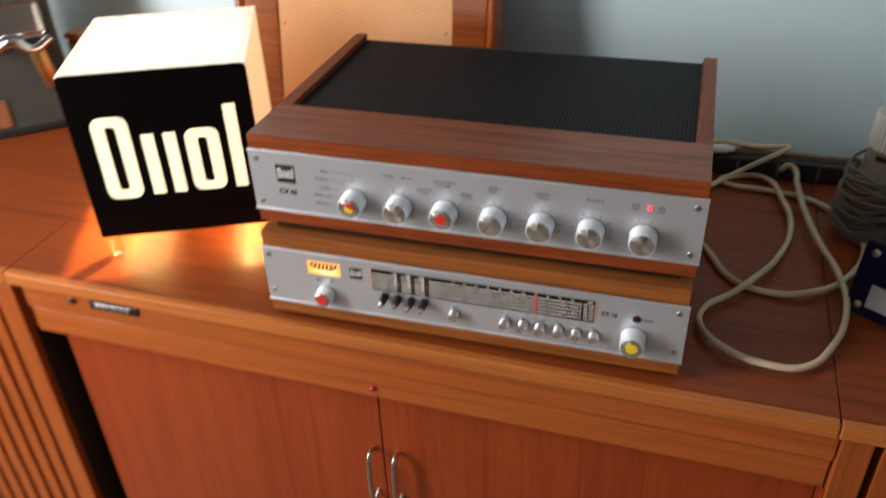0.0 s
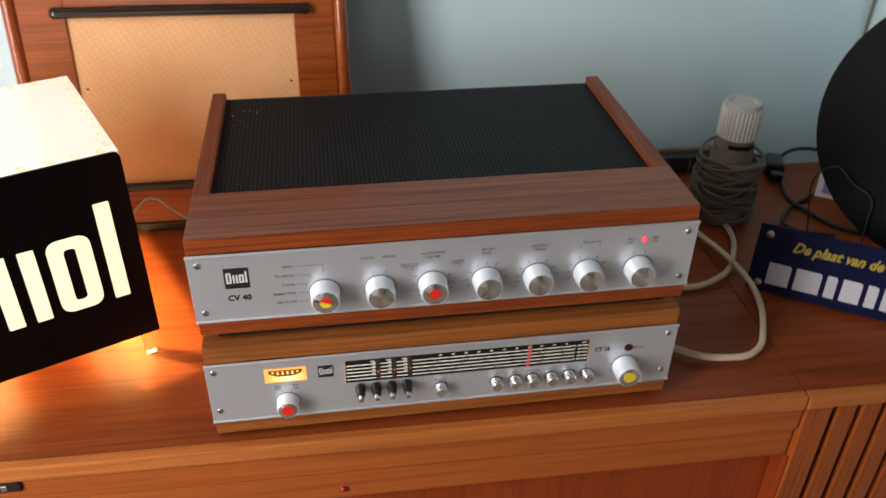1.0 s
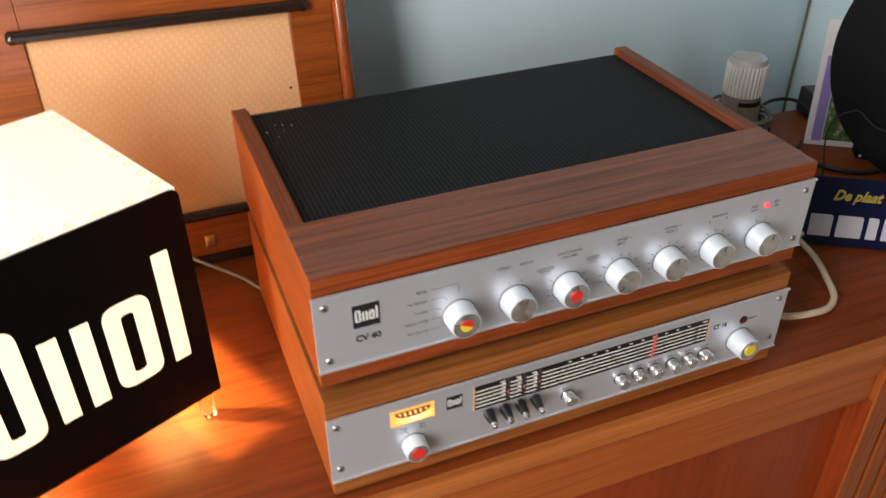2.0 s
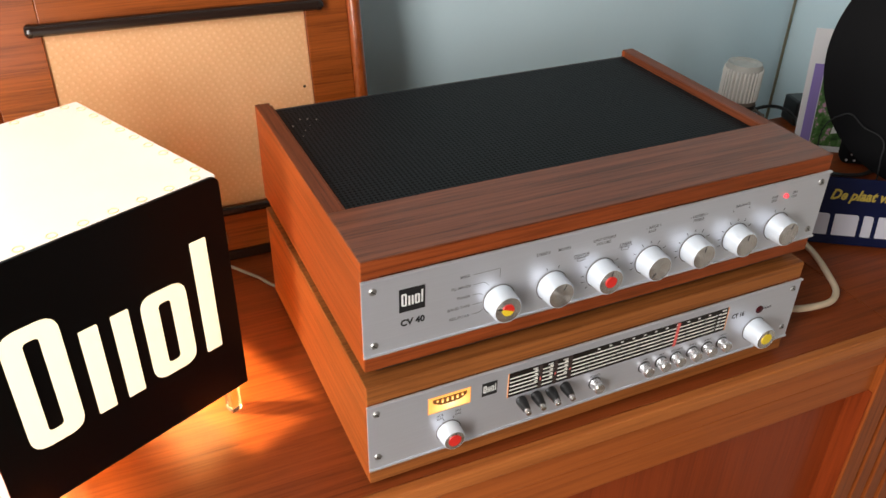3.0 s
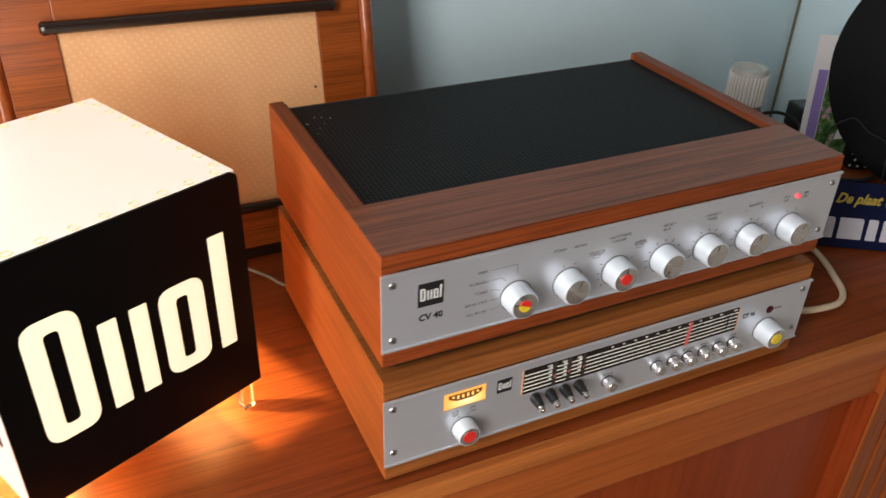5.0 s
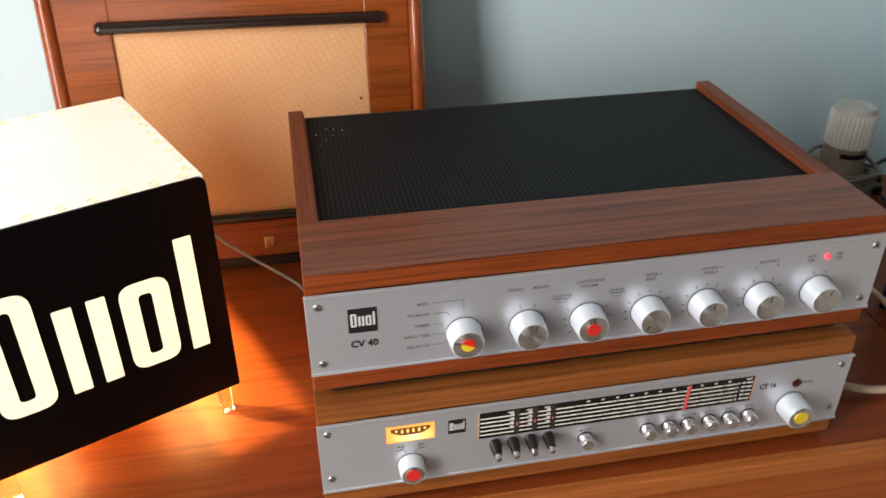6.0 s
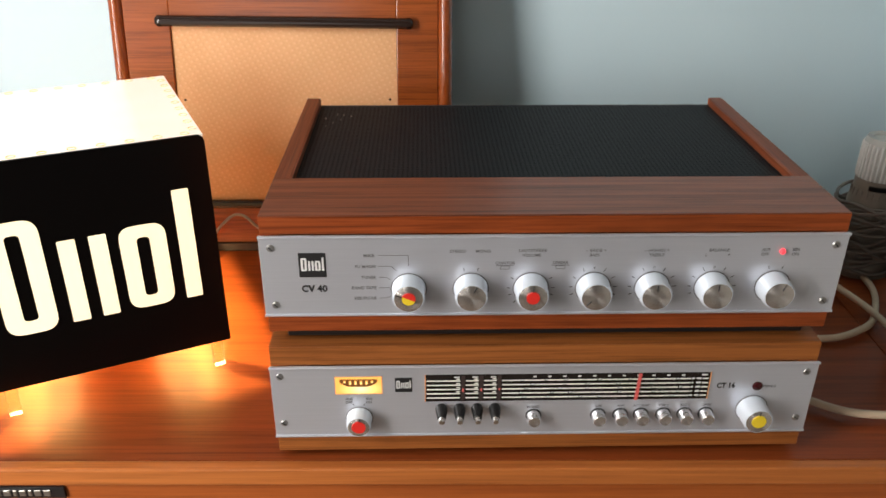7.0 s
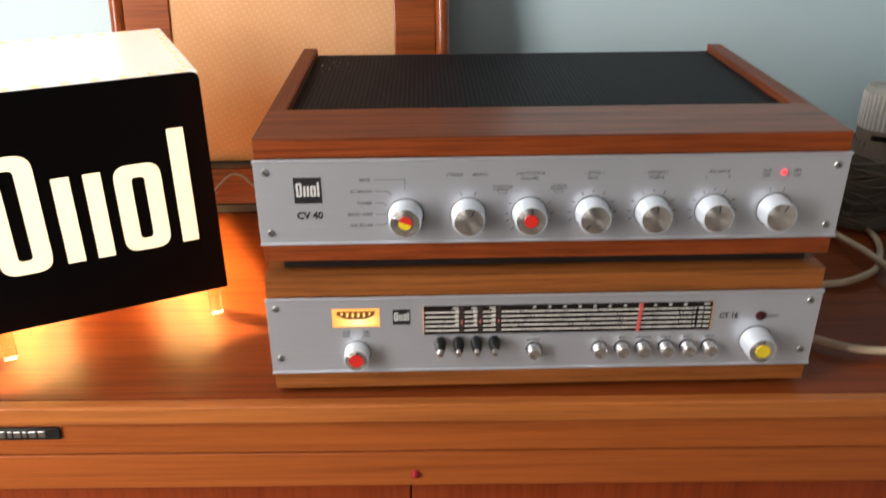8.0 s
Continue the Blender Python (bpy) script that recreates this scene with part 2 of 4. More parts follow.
CREAM_CABLE = rubber("yellowed_cable", (0.68, 0.53, 0.37), 0.4)
TAUPE_CABLE = rubber("taupe_cable", (0.15, 0.122, 0.10), 0.55)
TAUPE = rubber("taupe_plastic", (0.23, 0.19, 0.15), 0.45)
# ivory darkened to paint in the shade between the lamp head's ribs
IVORY_SHADE = rubber("shaded_ivory_plastic", (0.48, 0.47, 0.44), 0.5)
IVORY = rubber("ivory_plastic", (0.78, 0.77, 0.74), 0.45)
GREY_WIRE = rubber("grey_wire", (0.35, 0.33, 0.30), 0.45)
BLACK_RUBBER = rubber("black_rubber", (0.02, 0.02, 0.021), 0.45)
LEATHERETTE = rubber("dark_green_leatherette", (0.055, 0.058, 0.048), 0.6)
TAN = rubber("tan_leather", (0.30, 0.11, 0.05), 0.5)
BLUE = rubber("blue_enamel", (0.006, 0.009, 0.042), 0.35, 0.15)


def vinyl():
    """Pressed vinyl: fine rings in its relief."""
    m = Mat("black_vinyl", 0.5, 0, (0.004, 0.004, 0.005), Specular_IOR_Level=0.07)
    tc = m.node("TexCoord")
    w = m.node("TexWave", wave_type="RINGS", rings_direction="Y")
    w.inputs["Scale"].default_value = 420
    m.link(tc.outputs["Object"], w.inputs["Vector"])
    m.bump(w.outputs["Fac"], 0.15, 0.0002)
    return m.mat


VINYL = vinyl()


def photo_print():
    """A garden photograph: mauve to green blotches."""
    m = Mat("photo_print", 0.3)
    v = m.coords((60, 60, 60))
    n = m.noise(v, 1.0, 5, 0.7)
    m.base(m.ramp(n, (0.40, (0.015, 0.04, 0.012)), (0.5, (0.07, 0.17, 0.04)), (0.56, (0.12, 0.24, 0.08)), (0.60, (0.62, 0.30, 0.48))))
    return m.mat


PHOTO = photo_print()
LILAC = Mat("lilac_print", 0.4, 0, (0.30, 0.22, 0.55)).mat
WHITE_CARD = Mat("white_card", 0.5, 0, (0.80, 0.79, 0.81)).mat


# ---- mesh helpers ----
def part(name, bm, material, parent=None, label=""):
    mesh = bpy.data.meshes.new(name)
    bmesh.ops.recalc_face_normals(bm, faces=bm.faces)
    bm.to_mesh(mesh)
    bm.free()
    mesh.materials.append(material)
    ob = new(name, mesh)
    ob.parent = parent
    if label:
        ob["label"] = label
    return ob


def smooth(ob, angle=40):
    ob.data.polygons.foreach_set("use_smooth", [True] * len(ob.data.polygons))
    ob.data.set_sharp_from_angle(angle=radians(angle))
    return ob


def box(x0, x1, y0, y1, z0, z1, bevel=0.001, segments=2, bm=None):
    own = bmesh.new()
    bmesh.ops.create_cube(own, size=1.0)
    for v in own.verts:
        v.co = Vector(((x0 + x1) / 2 + v.co.x * (x1 - x0), (y0 + y1) / 2 + v.co.y * (y1 - y0), (z0 + z1) / 2 + v.co.z * (z1 - z0)))
    if bevel:
        bmesh.ops.bevel(own, geom=own.edges[:], offset=bevel, segments=segments, profile=0.5, affect="EDGES")
    if bm is None:
        return own
    mesh = bpy.data.meshes.new("tmp")
    own.to_mesh(mesh)
    own.free()
    bm.from_mesh(mesh)
    bpy.data.meshes.remove(mesh)
    return bm


def moved(bm, m):
    bmesh.ops.transform(bm, matrix=m, verts=bm.verts)
    return bm


def lathe(profile, steps=32, bm=None, m=None):
    """Turns (radius, height) pairs about z."""
    bm = bm or bmesh.new()
    rings = []
    for r, h in profile:
        ring = []
        if r <= 1e-6:
            p = Vector((0, 0, h))
            ring = [bm.verts.new(m @ p if m else p)]
        else:
            for i in range(steps):
                a = 2 * math.pi * i / steps
                p = Vector((r * math.cos(a), r * math.sin(a), h))
                ring.append(bm.verts.new(m @ p if m else p))
        rings.append(ring)
    for a, b in zip(rings, rings[1:]):
        for i in range(steps):
            j = (i + 1) % steps
            quad = [a[i % len(a)], a[j % len(a)], b[j % len(b)], b[i % len(b)]]
            quad = [v for n, v in enumerate(quad) if v not in quad[:n]]
            if len(quad) > 2:
                bm.faces.new(quad)
    return bm


OUT = Matrix.Rotation(radians(90), 4, "X")  # z of a turned piece points out of a front plate


def tube(points, radius, cyclic=False, steps=10):
    """A round cord along a smooth line through the points."""
    curve = bpy.data.curves.new("tmp", "CURVE")
    curve.dimensions, curve.bevel_depth, curve.bevel_resolution, curve.resolution_u = "3D", radius, 3, steps
    curve.use_fill_caps = True
    s = curve.splines.new("BEZIER")
    s.bezier_points.add(len(points) - 1)
    for bp, p in zip(s.bezier_points, points):
        bp.co = p
        bp.handle_left_type = bp.handle_right_type = "AUTO"
    s.use_cyclic_u = cyclic
    return curve_bm(curve)


def curve_bm(curve):
    ob = bpy.data.objects.new("tmp", curve)
    mesh = bpy.data.meshes.new_from_object(ob)
    bm = bmesh.new()
    bm.from_mesh(mesh)
    bpy.data.objects.remove(ob)
    bpy.data.meshes.remove(mesh)
    return bm


def outline(loops, depth=0.0004):
    """A flat plate in x and z, depth thick, from rounded outlines; inner ones are holes. A corner is (x, z) or (x, z, radius)."""
    curve = bpy.data.curves.new("tmp", "CURVE")
    curve.dimensions, curve.fill_mode, curve.extrude = "2D", "BOTH", depth / 2
    for loop in loops:
        pts, n = [], len(loop)
        for i, corner in enumerate(loop):
            p = Vector(corner[:2])
            r = corner[2] if len(corner) > 2 else 0
            if not r:
                pts.append(p)
                continue
            a, b = Vector(loop[i - 1][:2]) - p, Vector(loop[(i + 1) % n][:2]) - p
            r = min(r, a.length * 0.5, b.length * 0.5)
            pa, pb = p + a.normalized() * r, p + b.normalized() * r
            for k in range(7):
                t = k / 6
                pts.append(pa * (1 - t) ** 2 + p * 2 * t * (1 - t) + pb * t * t)
        s = curve.splines.new("POLY")
        s.points.add(len(pts) - 1)
        for sp, p in zip(s.points, pts):
            sp.co = (p.x, p.y, 0, 1)
        s.use_cyclic_u = True
    bm = curve_bm(curve)
    bmesh.ops.remove_doubles(bm, verts=bm.verts, dist=1e-6)
    return moved(bm, OUT)


def words(text, x, z, size, y=0.0, align="LEFT", shear=0.0, depth=0.0002, width=1.0):
    """Printed words that stand upright on a front at depth y; x, z: their baseline."""
    data = bpy.data.curves.new("tmp", "FONT")
    data.body, data.size, data.extrude, data.align_x, data.shear = text, size, depth / 2, align, shear
    data.resolution_u = 2
    data.offset = size * (0.030 if size > 0.006 else 0.004)
    bm = curve_bm(data)
    return moved(bm, Matrix.Translation((x, y, z)) @ OUT @ Matrix.Diagonal((width, 1, 1, 1)))


def thing(name, label, category, m=None, group="", kind=""):
    ob = new(name)
    ob.empty_display_size = 0.02
    if m:
        ob.matrix_world = m
    return tagged(ob, label, category, group, kind)


# ---- the room ----
TOP = 0.80
BACK, RIGHT, LEFT, FRONT, CEIL = 0.517, 0.905, -1.12, -3.2, 2.55


def setting(name, bm, mat, label):
    return tagged(part(name, bm, mat), label, name.split("_")[0], kind="structure")


setting("wall_back", box(LEFT - 0.1, RIGHT + 0.1, BACK, BACK + 0.1, 0, CEIL, 0), WALL, "blue-grey painted plaster wall behind the sideboard")
setting("wall_right", box(RIGHT, RIGHT + 0.1, 0.15, BACK, 0, CEIL, 0), WALL, "blue-grey painted plaster wall beside the sideboard")

# unseen wall segment, darker than the blue-grey one to lower the bounce
setting("wall_side", box(RIGHT + 0.004, RIGHT + 0.1, FRONT, 0.15, 0, CEIL, 0), ROOM_WALL, "unseen beige side wall, added to cut bounce light")


def wall_with_window(name, label, along, at, a0, a1, w0, w1, sill):
    """A wall 0.1 thick with one opening from w0 to w1 along it and from its sill to 2.2 high."""
    bm = bmesh.new()
    for p, q, z0, z1 in ((a0, w0, 0, CEIL), (w1, a1, 0, CEIL), (w0, w1, 0, sill), (w0, w1, 2.2, CEIL)):
        if along == "y":
            box(at - 0.1, at, p, q, z0, z1, 0, bm=bm)
        else:
            box(p, q, at - 0.1, at, z0, z1, 0, bm=bm)
    setting(name, bm, ROOM_WALL, label)


wall_with_window("wall_left", "unseen beige plaster wall with a window opening", "y", LEFT, FRONT - 0.1, BACK, -1.06, -0.54, 0.62)
# unseen front wall; its opening is added for the fill lamp
wall_with_window("wall_front", "unseen beige plaster wall with a window opening", "x", FRONT, LEFT, RIGHT + 0.1, -1.1, -0.3, 0.9)
setting("floor", box(LEFT - 0.1, RIGHT + 0.1, FRONT - 0.1, BACK + 0.1, -0.05, 0, 0), FLOOR, "brown wooden floor of the room")
setting("ceiling", box(LEFT - 0.1, RIGHT + 0.1, FRONT - 0.1, BACK + 0.1, CEIL, CEIL + 0.05, 0), ROOM_WALL, "plain beige plaster ceiling")
setting("trim_corner", lathe([(0.0, 0.5), (0.0022, 0.5), (0.0022, 2.4), (0.0, 2.4)], 12, m=Matrix.Translation((RIGHT - 0.006, BACK - 0.006, 0))), rubber("olive_bead", (0.19, 0.17, 0.11)), "thin olive brown bead in the wall corner")


# ---- sideboard ----
def sideboard():
    sb = thing("sideboard", "long varnished teak sideboard with slatted ends and double doors", "sideboard", pose(0.107, 0.25, 0))
    inv = sb.matrix_world.inverted()
    sb.matrix_world = pose(0.107, 0.2465, 0, 0, 0, -0.95)

    def add(name, bm, mat, label=""):
        return part(name, moved(bm, inv), mat, sb, label)

    ends = ((-0.69, -0.3475), (-0.3465, 0.5655), (0.5665, 0.902))
    for x0, x1 in ends:
        add("top_board", box(x0, x1, -0.006, 0.448, TOP - 0.018, TOP, 0.0006), TEAK_TOP, "glossy red-brown top board")
        add("lipping", box(x0, x1, -0.017, -0.006, TOP - 0.017, TOP, 0.0018), TEAK_EDGE, "lighter solid edge of the top")
    x0, x1 = -0.3465, 0.5655
    add("fascia", box(x0 + 0.012, x1 + 0.0045, -0.009, 0.02, 0.7480, 0.7825, 0.0012), TEAK_RAIL)
    add("rail", box(x0 + 0.012, x1 + 0.0042, -0.0055, 0.02, 0.7080, 0.7440, 0.0015), TEAK_RAIL)
    add("end_block", box(x0 + 0.0002, x0 + 0.012, -0.001, 0.02, 0.7080, 0.7825, 0.002), TEAK_RAIL)
    # dark strip for the shade between fascia and rail
    add("shadow_gap", box(x0 + 0.012, x1 + 0.004, -0.0035, 0.018, 0.7441, 0.7479, 0), GAP_SHADE)
    for a, b in ((-0.318, 0.1060), (0.1072, 0.5690)):
        add("door", box(a, b, 0.014, 0.032, 0.27, 0.745, 0.0012), TEAK_DOOR, "flat red-brown veneered door")
    # carcass in the same near-black: recess shade put into its colour
    add("carcass", box(-0.685, 0.897, 0.045, 0.443, 0.25, TOP - 0.018, 0.001), GAP_SHADE)
    # added dark sheet: shade on the left post's inner face
    add("recess_strip", box(-0.3464, -0.345, -0.002, 0.0445, 0.27, 0.7090, 0), GAP_SHADE)
    add("recess_strip", box(0.5696, 0.5712, -0.010, 0.0205, 0.27, 0.7075, 0), TEAK_DOOR)
    add("plinth", box(-0.685, 0.897, 0.0, 0.045, 0.25, 0.269, 0.001), TEAK_RAIL)
    for side in (-1, 1):
        face = box(-0.6895, -0.687, 0.0, 0.443, 0.25, TOP - 0.018, 0) if side < 0 else box(0.8975, 0.900, 0.0, 0.443, 0.25, TOP - 0.018, 0)
        add("side_panel", face, TEAK_SLAT)
    for a, b in ((-0.3765, -0.3465), (0.5714, 0.5985)):
        add("post", box(a, b, -0.013, 0.045, 0.25, TOP - 0.0175, 0.0015), TEAK_SLAT)
    proto = None
    for start, step, count in ((-0.404, -0.027, 11), (0.6065, 0.027, 11)):
        for i in range(count):
            if proto is None:
                proto = add("slat", box(start, start + 0.0195, -0.012, 0.012, 0.268, TOP - 0.0175, 0.0015), TEAK_SLAT)
                origin = start
            else:
                ob = new("slat", proto.data)
                ob.parent = sb
                ob.location = (start + i * step - origin, 0, 0)
    for x in (0.0950, 0.1260):
        h = tube([(x, 0.015, 0.602), (x, 0.000, 0.607), (x, -0.004, 0.600), (x, -0.004, 0.530), (x, 0.000, 0.523), (x, 0.015, 0.528)], 0.0029)
        smooth(add("handle", h, STEEL, "brushed steel bow handle"))
    badge = add("badge", box(-0.2375, -0.172, -0.0115, -0.0085, 0.7652, 0.7765, 0.0006), BLACK_PLASTIC, "dark maker's badge with light metal marks")
    xs = -0.229
    for w in (0.0055, 0.006, 0.003, 0.005, 0.003, 0.0055, 0.0055):
        part("badge_mark", moved(box(xs, xs + w, -0.0125, -0.0112, 0.7680, 0.7738, 0.0003, 1), inv), STEEL, badge)
        xs += w + 0.002
    add("lock", lathe([(0, 0.0), (0.005, 0.0), (0.005, 0.002), (0.0035, 0.003), (0, 0.003)], 20, m=Matrix.Translation((-0.2635, -0.0088, 0.770)) @ OUT), BLACK_PLASTIC, "small dark round lock")
    smooth(add("lamp_lens", lathe([(0.0038, -0.001), (0.0038, 0.001), (0.0032, 0.0025), (0.0018, 0.0034), (0, 0.0037)], 20, m=Matrix.Translation((0.1115, -0.0054, 0.7210)) @ OUT), RED_LENS, "small red indicator lens"))
    for x in (-0.62, 0.84):
        for y in (0.06, 0.40):
            add("leg", lathe([(0, 0.002), (0.012, 0.002), (0.022, 0.25), (0, 0.25)], 20, m=Matrix.Translation((x, y, 0))), TEAK_SLAT)


sideboard()


# ---- hi-fi units ----
def screw(parent, inv, x, z):
    smooth(part("screw", moved(lathe([(0.0029, -0.001), (0.0029, 0.0004), (0.0022, 0.0012), (0, 0.0014)], 16, m=Matrix.Translation((x, -0.001, z)) @ OUT), inv), BRIGHT_STEEL, parent))
    s = part("screw_slot", moved(box(x - 0.002, x + 0.002, -0.0027, -0.0023, z - 0.0003, z + 0.0003, 0), inv @ Matrix.Translation((x, 0, z)) @ Matrix.Rotation(radians(35 + 900 * x), 4, "Y") @ Matrix.Translation((-x, 0, -z))), BLACK_PAINT, parent)
    return s


def knob(unit, inv, x, z, r, length, dot=(), mark=0, spot=0.42):
    """A turned knob with a spun cap, a coloured spot and a black line."""
    at = Matrix.Translation((x, -0.001, z)) @ OUT
    k = smooth(part("knob", moved(lathe([(0, 0), (r * 1.07, 0), (r * 1.07, 0.0012), (r * 1.05, 0.0016), (r, length - 0.0012), (r * 0.93, length), (r * 0.9, length)], 40, m=at), inv), KNOB_SIDE, unit, "satin aluminium knob"))
    part("collar", moved(lathe([(r * 1.12, 0), (r * 1.14, 0.0007), (r * 1.08, 0.0009)], 40, m=at), inv), GREY_PRINT, k)
    cap = part("cap", moved(lathe([(r * 0.93, length - 0.0003), (r * 0.88, length + 0.0001), (r * 0.2, length - 0.0006), (0, length - 0.0007)], 48, m=at), inv), SPUN, k, "radially spun cap")
    smooth(cap, 60)
    turn = Matrix.Translation((x, -0.001 - length, z)) @ Matrix.Rotation(radians(mark), 4, "Y")
    part("mark", moved(box(-0.0003, 0.0003, -0.0002, 0.0008, r * 0.4, r * 0.86, 0), inv @ turn), BLACK_PAINT, k)
    for mat, lo, hi in dot:
        bm = bmesh.new()
        rr, n = r * spot, 20
        pts = [bm.verts.new((rr * math.cos(radians(lo + (hi - lo) * i / n)), -0.0004, rr * math.sin(radians(lo + (hi - lo) * i / n)))) for i in range(n + (0 if hi - lo == 360 else 1))]
        bm.faces.new(pts)
        g = bmesh.ops.extrude_face_region(bm, geom=bm.faces[:])
        bmesh.ops.translate(bm, vec=(0, 0.0012, 0), verts=[v for v in g["geom"] if isinstance(v, bmesh.types.BMVert)])
        part("spot", moved(bm, inv @ Matrix.Translation((x, -0.001 - length, z))), mat, k, "coloured spot")
    return k


def case(unit, inv, z0, z1, p0, p1, front, top, side, open_top):
    """A veneered case with its front plate. z0..z1: the case; p0..p1: the plate."""

    def add(name, bm, mat, label=""):
        return part(name, moved(bm, inv), mat, unit, label)

    w, d, b = 0.42, 0.286, 0.0135
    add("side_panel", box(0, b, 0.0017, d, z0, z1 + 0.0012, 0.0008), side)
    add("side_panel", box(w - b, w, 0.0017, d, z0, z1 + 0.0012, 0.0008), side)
    if open_top:
        add("top_slab", box(b, w - b, 0.0022, 0.0712, z1 - 0.012, z1 + 0.0005, 0.0002, 1), top)
        add("top_veneer", box(0.0002, w - 0.0002, 0.0012, 0.0715, z1 + 0.0012, z1 + 0.0020, 0.0003, 1), top, "dark striped walnut top strip")
        add("side_cap", box(0.0002, b - 0.0002, 0.0716, d - 0.0005, z1 + 0.0012, z1 + 0.0020, 0.0003, 1), WALNUT_CAP)
        add("side_cap", box(w - b + 0.0002, w - 0.0002, 0.0716, d - 0.0005, z1 + 0.0012, z1 + 0.0020, 0.0003, 1), WALNUT_CAP)
        for x in (b + 0.0001, w - b - 0.0010):
            add("inner_lining", box(x, x + 0.0009, 0.0717, d - 0.007, z1 - 0.0044, z1 + 0.0018, 0), WALNUT_CAP, "dark walnut inner edge")
        add("base_board", box(0.012, w - 0.012, 0.010, d - 0.012, z0 - 0.010, z0 + 0.0004, 0.001), BLACK_PLASTIC, "black recessed base")
        add("grille", box(b, w - b, 0.0716, d - 0.004, z1 - 0.0058, z1 - 0.0045, 0.0003, 1), MESH, "black perforated steel cover")
        rng = random.Random(11)
        for i in range(8):
            x, y = 0.03 + rng.gauss(0, 0.006), 0.235 + rng.gauss(0, 0.016)
            r = rng.uniform(0.0004, 0.0009)
            add("paint_fleck", lathe([(0, z1 - 0.0045), (r, z1 - 0.0045), (r * 0.7, z1 - 0.0040), (0, z1 - 0.0039)], 7, m=Matrix.Translation((x, y, 0))), GREY_WIRE)
        add("rear_lip", box(b, w - b, d - 0.0065, d - 0.0035, z1 - 0.012, z1 - 0.0040, 0.0005), BLACK_PLASTIC)
    else:
        add("top_slab", box(b, w - b, 0.0022, d, z1 - 0.012, z1 + 0.0005, 0.0002, 1), top)
        add("top_veneer", box(0.0002, w - 0.0002, 0.0012, d - 0.0005, z1 + 0.0012, z1 + 0.0020, 0.0003, 1), top)
    add("front_strip", box(0.0003, w - 0.0003, 0.0006, 0.0016, p1 + 0.0004, z1 + 0.0011, 0.0003, 1), front)
    add("front_strip", box(0.0003, w - 0.0003, 0.0006, 0.0016, z0, p0 - 0.0004, 0.0004, 1), front)
    add("bottom_panel", box(b, w - b, 0.0022, d, z0 + 0.0005, z0 + 0.012, 0.0005), front)
    add("rear_panel", box(b, w - b, d - 0.003, d - 0.001, z0 + 0.012, z1 - 0.0125, 0), BLACK_PLASTIC)
    plate = add("front_plate", box(-0.0008, w + 0.0012, -0.001, 0.0004, p0, p1, 0.0004, 1), PLATE, "satin aluminium front plate")
    for z, s in ((p0, 1), (p1, -1)):
        lip = moved(tube([(-0.001, -0.0013, z + s * 0.0012), (w + 0.0014, -0.0013, z + s * 0.0012)], 0.0011), inv)
        smooth(part("lip", lip, PLATE, plate))
    for x in (0.05, 0.37):
        for y in (0.04, 0.245):
            add("foot", lathe([(0, z0 - 0.0115), (0.011, z0 - 0.0115), (0.012, z0 + 0.001), (0, z0 + 0.001)] if open_top else [(0, TOP), (0.011, TOP), (0.012, z0 + 0.001), (0, z0 + 0.001)], 20, m=Matrix.Translation((x, y, 0))), BLACK_RUBBER)
    return plate


# the maker's mark as plain upright shapes: x0, x1, z0, z1, rounding of the outer corners, and the slot in it
MARK_SHAPES = (
    (0.0224, 0.0620, 0.0494, 0.1500, 0.013, (0.0366, 0.0478, 0.0610, 0.1385)),
    (0.0726, 0.0864, 0.0520, 0.1268, 0.0, None),
    (0.0964, 0.1100, 0.0520, 0.1268, 0.0, None),
    (0.1190, 0.1565, 0.0520, 0.1290, 0.012, (0.1325, 0.1430, 0.0625, 0.1180)),
    (0.1660, 0.1797, 0.0525, 0.1550, 0.0, None),
)


def mark_shapes(x, z, ku, kz, depth, m, mat, parent):
    """The shapes, scaled by ku across and kz up, from the corner x, z."""
    for a, b, lo, hi, r, slot in MARK_SHAPES:
        loops = [[(a, lo, r or 0.001), (b, lo, r or 0.001), (b, hi, r or 0.001), (a, hi, r or 0.001)]]
        if slot:
            c, d, e, g = slot
            loops.append([(c, e, 0.004), (c, g, 0.004), (d, g, 0.004), (d, e, 0.004)])
        part("mark_shape", moved(outline([[(x + u * ku, z + v * kz, w * ku) for u, v, w in loop] for loop in loops], depth), m), mat, parent)


def maker_mark(unit, inv, x, z, s):
    """The small black square with light upright shapes."""
    sq = part("maker_mark", moved(box(x, x + s, -0.0013, -0.0009, z - s, z, 0), inv), BLACK_PAINT, unit, "small black square maker's mark")
    k = s * 0.84 / 0.1573
    mark_shapes(x + s * 0.08 - 0.0222 * k, z - s * 0.74 - 0.0494 * k, k, k, 0.0003, inv @ Matrix.Translation((0, -0.0014, 0)), WHITE_PRINT, sq)


def ticks(unit, inv, x, z, r0, r1, angles):
    for a in angles:
        m = inv @ Matrix.Translation((x, -0.0012, z)) @ Matrix.Rotation(radians(a), 4, "Y")
        part("tick", moved(box(-0.00022, 0.00022, -0.0001, 0.0001, r0, r1, 0), m), BLACK_PAINT, unit)


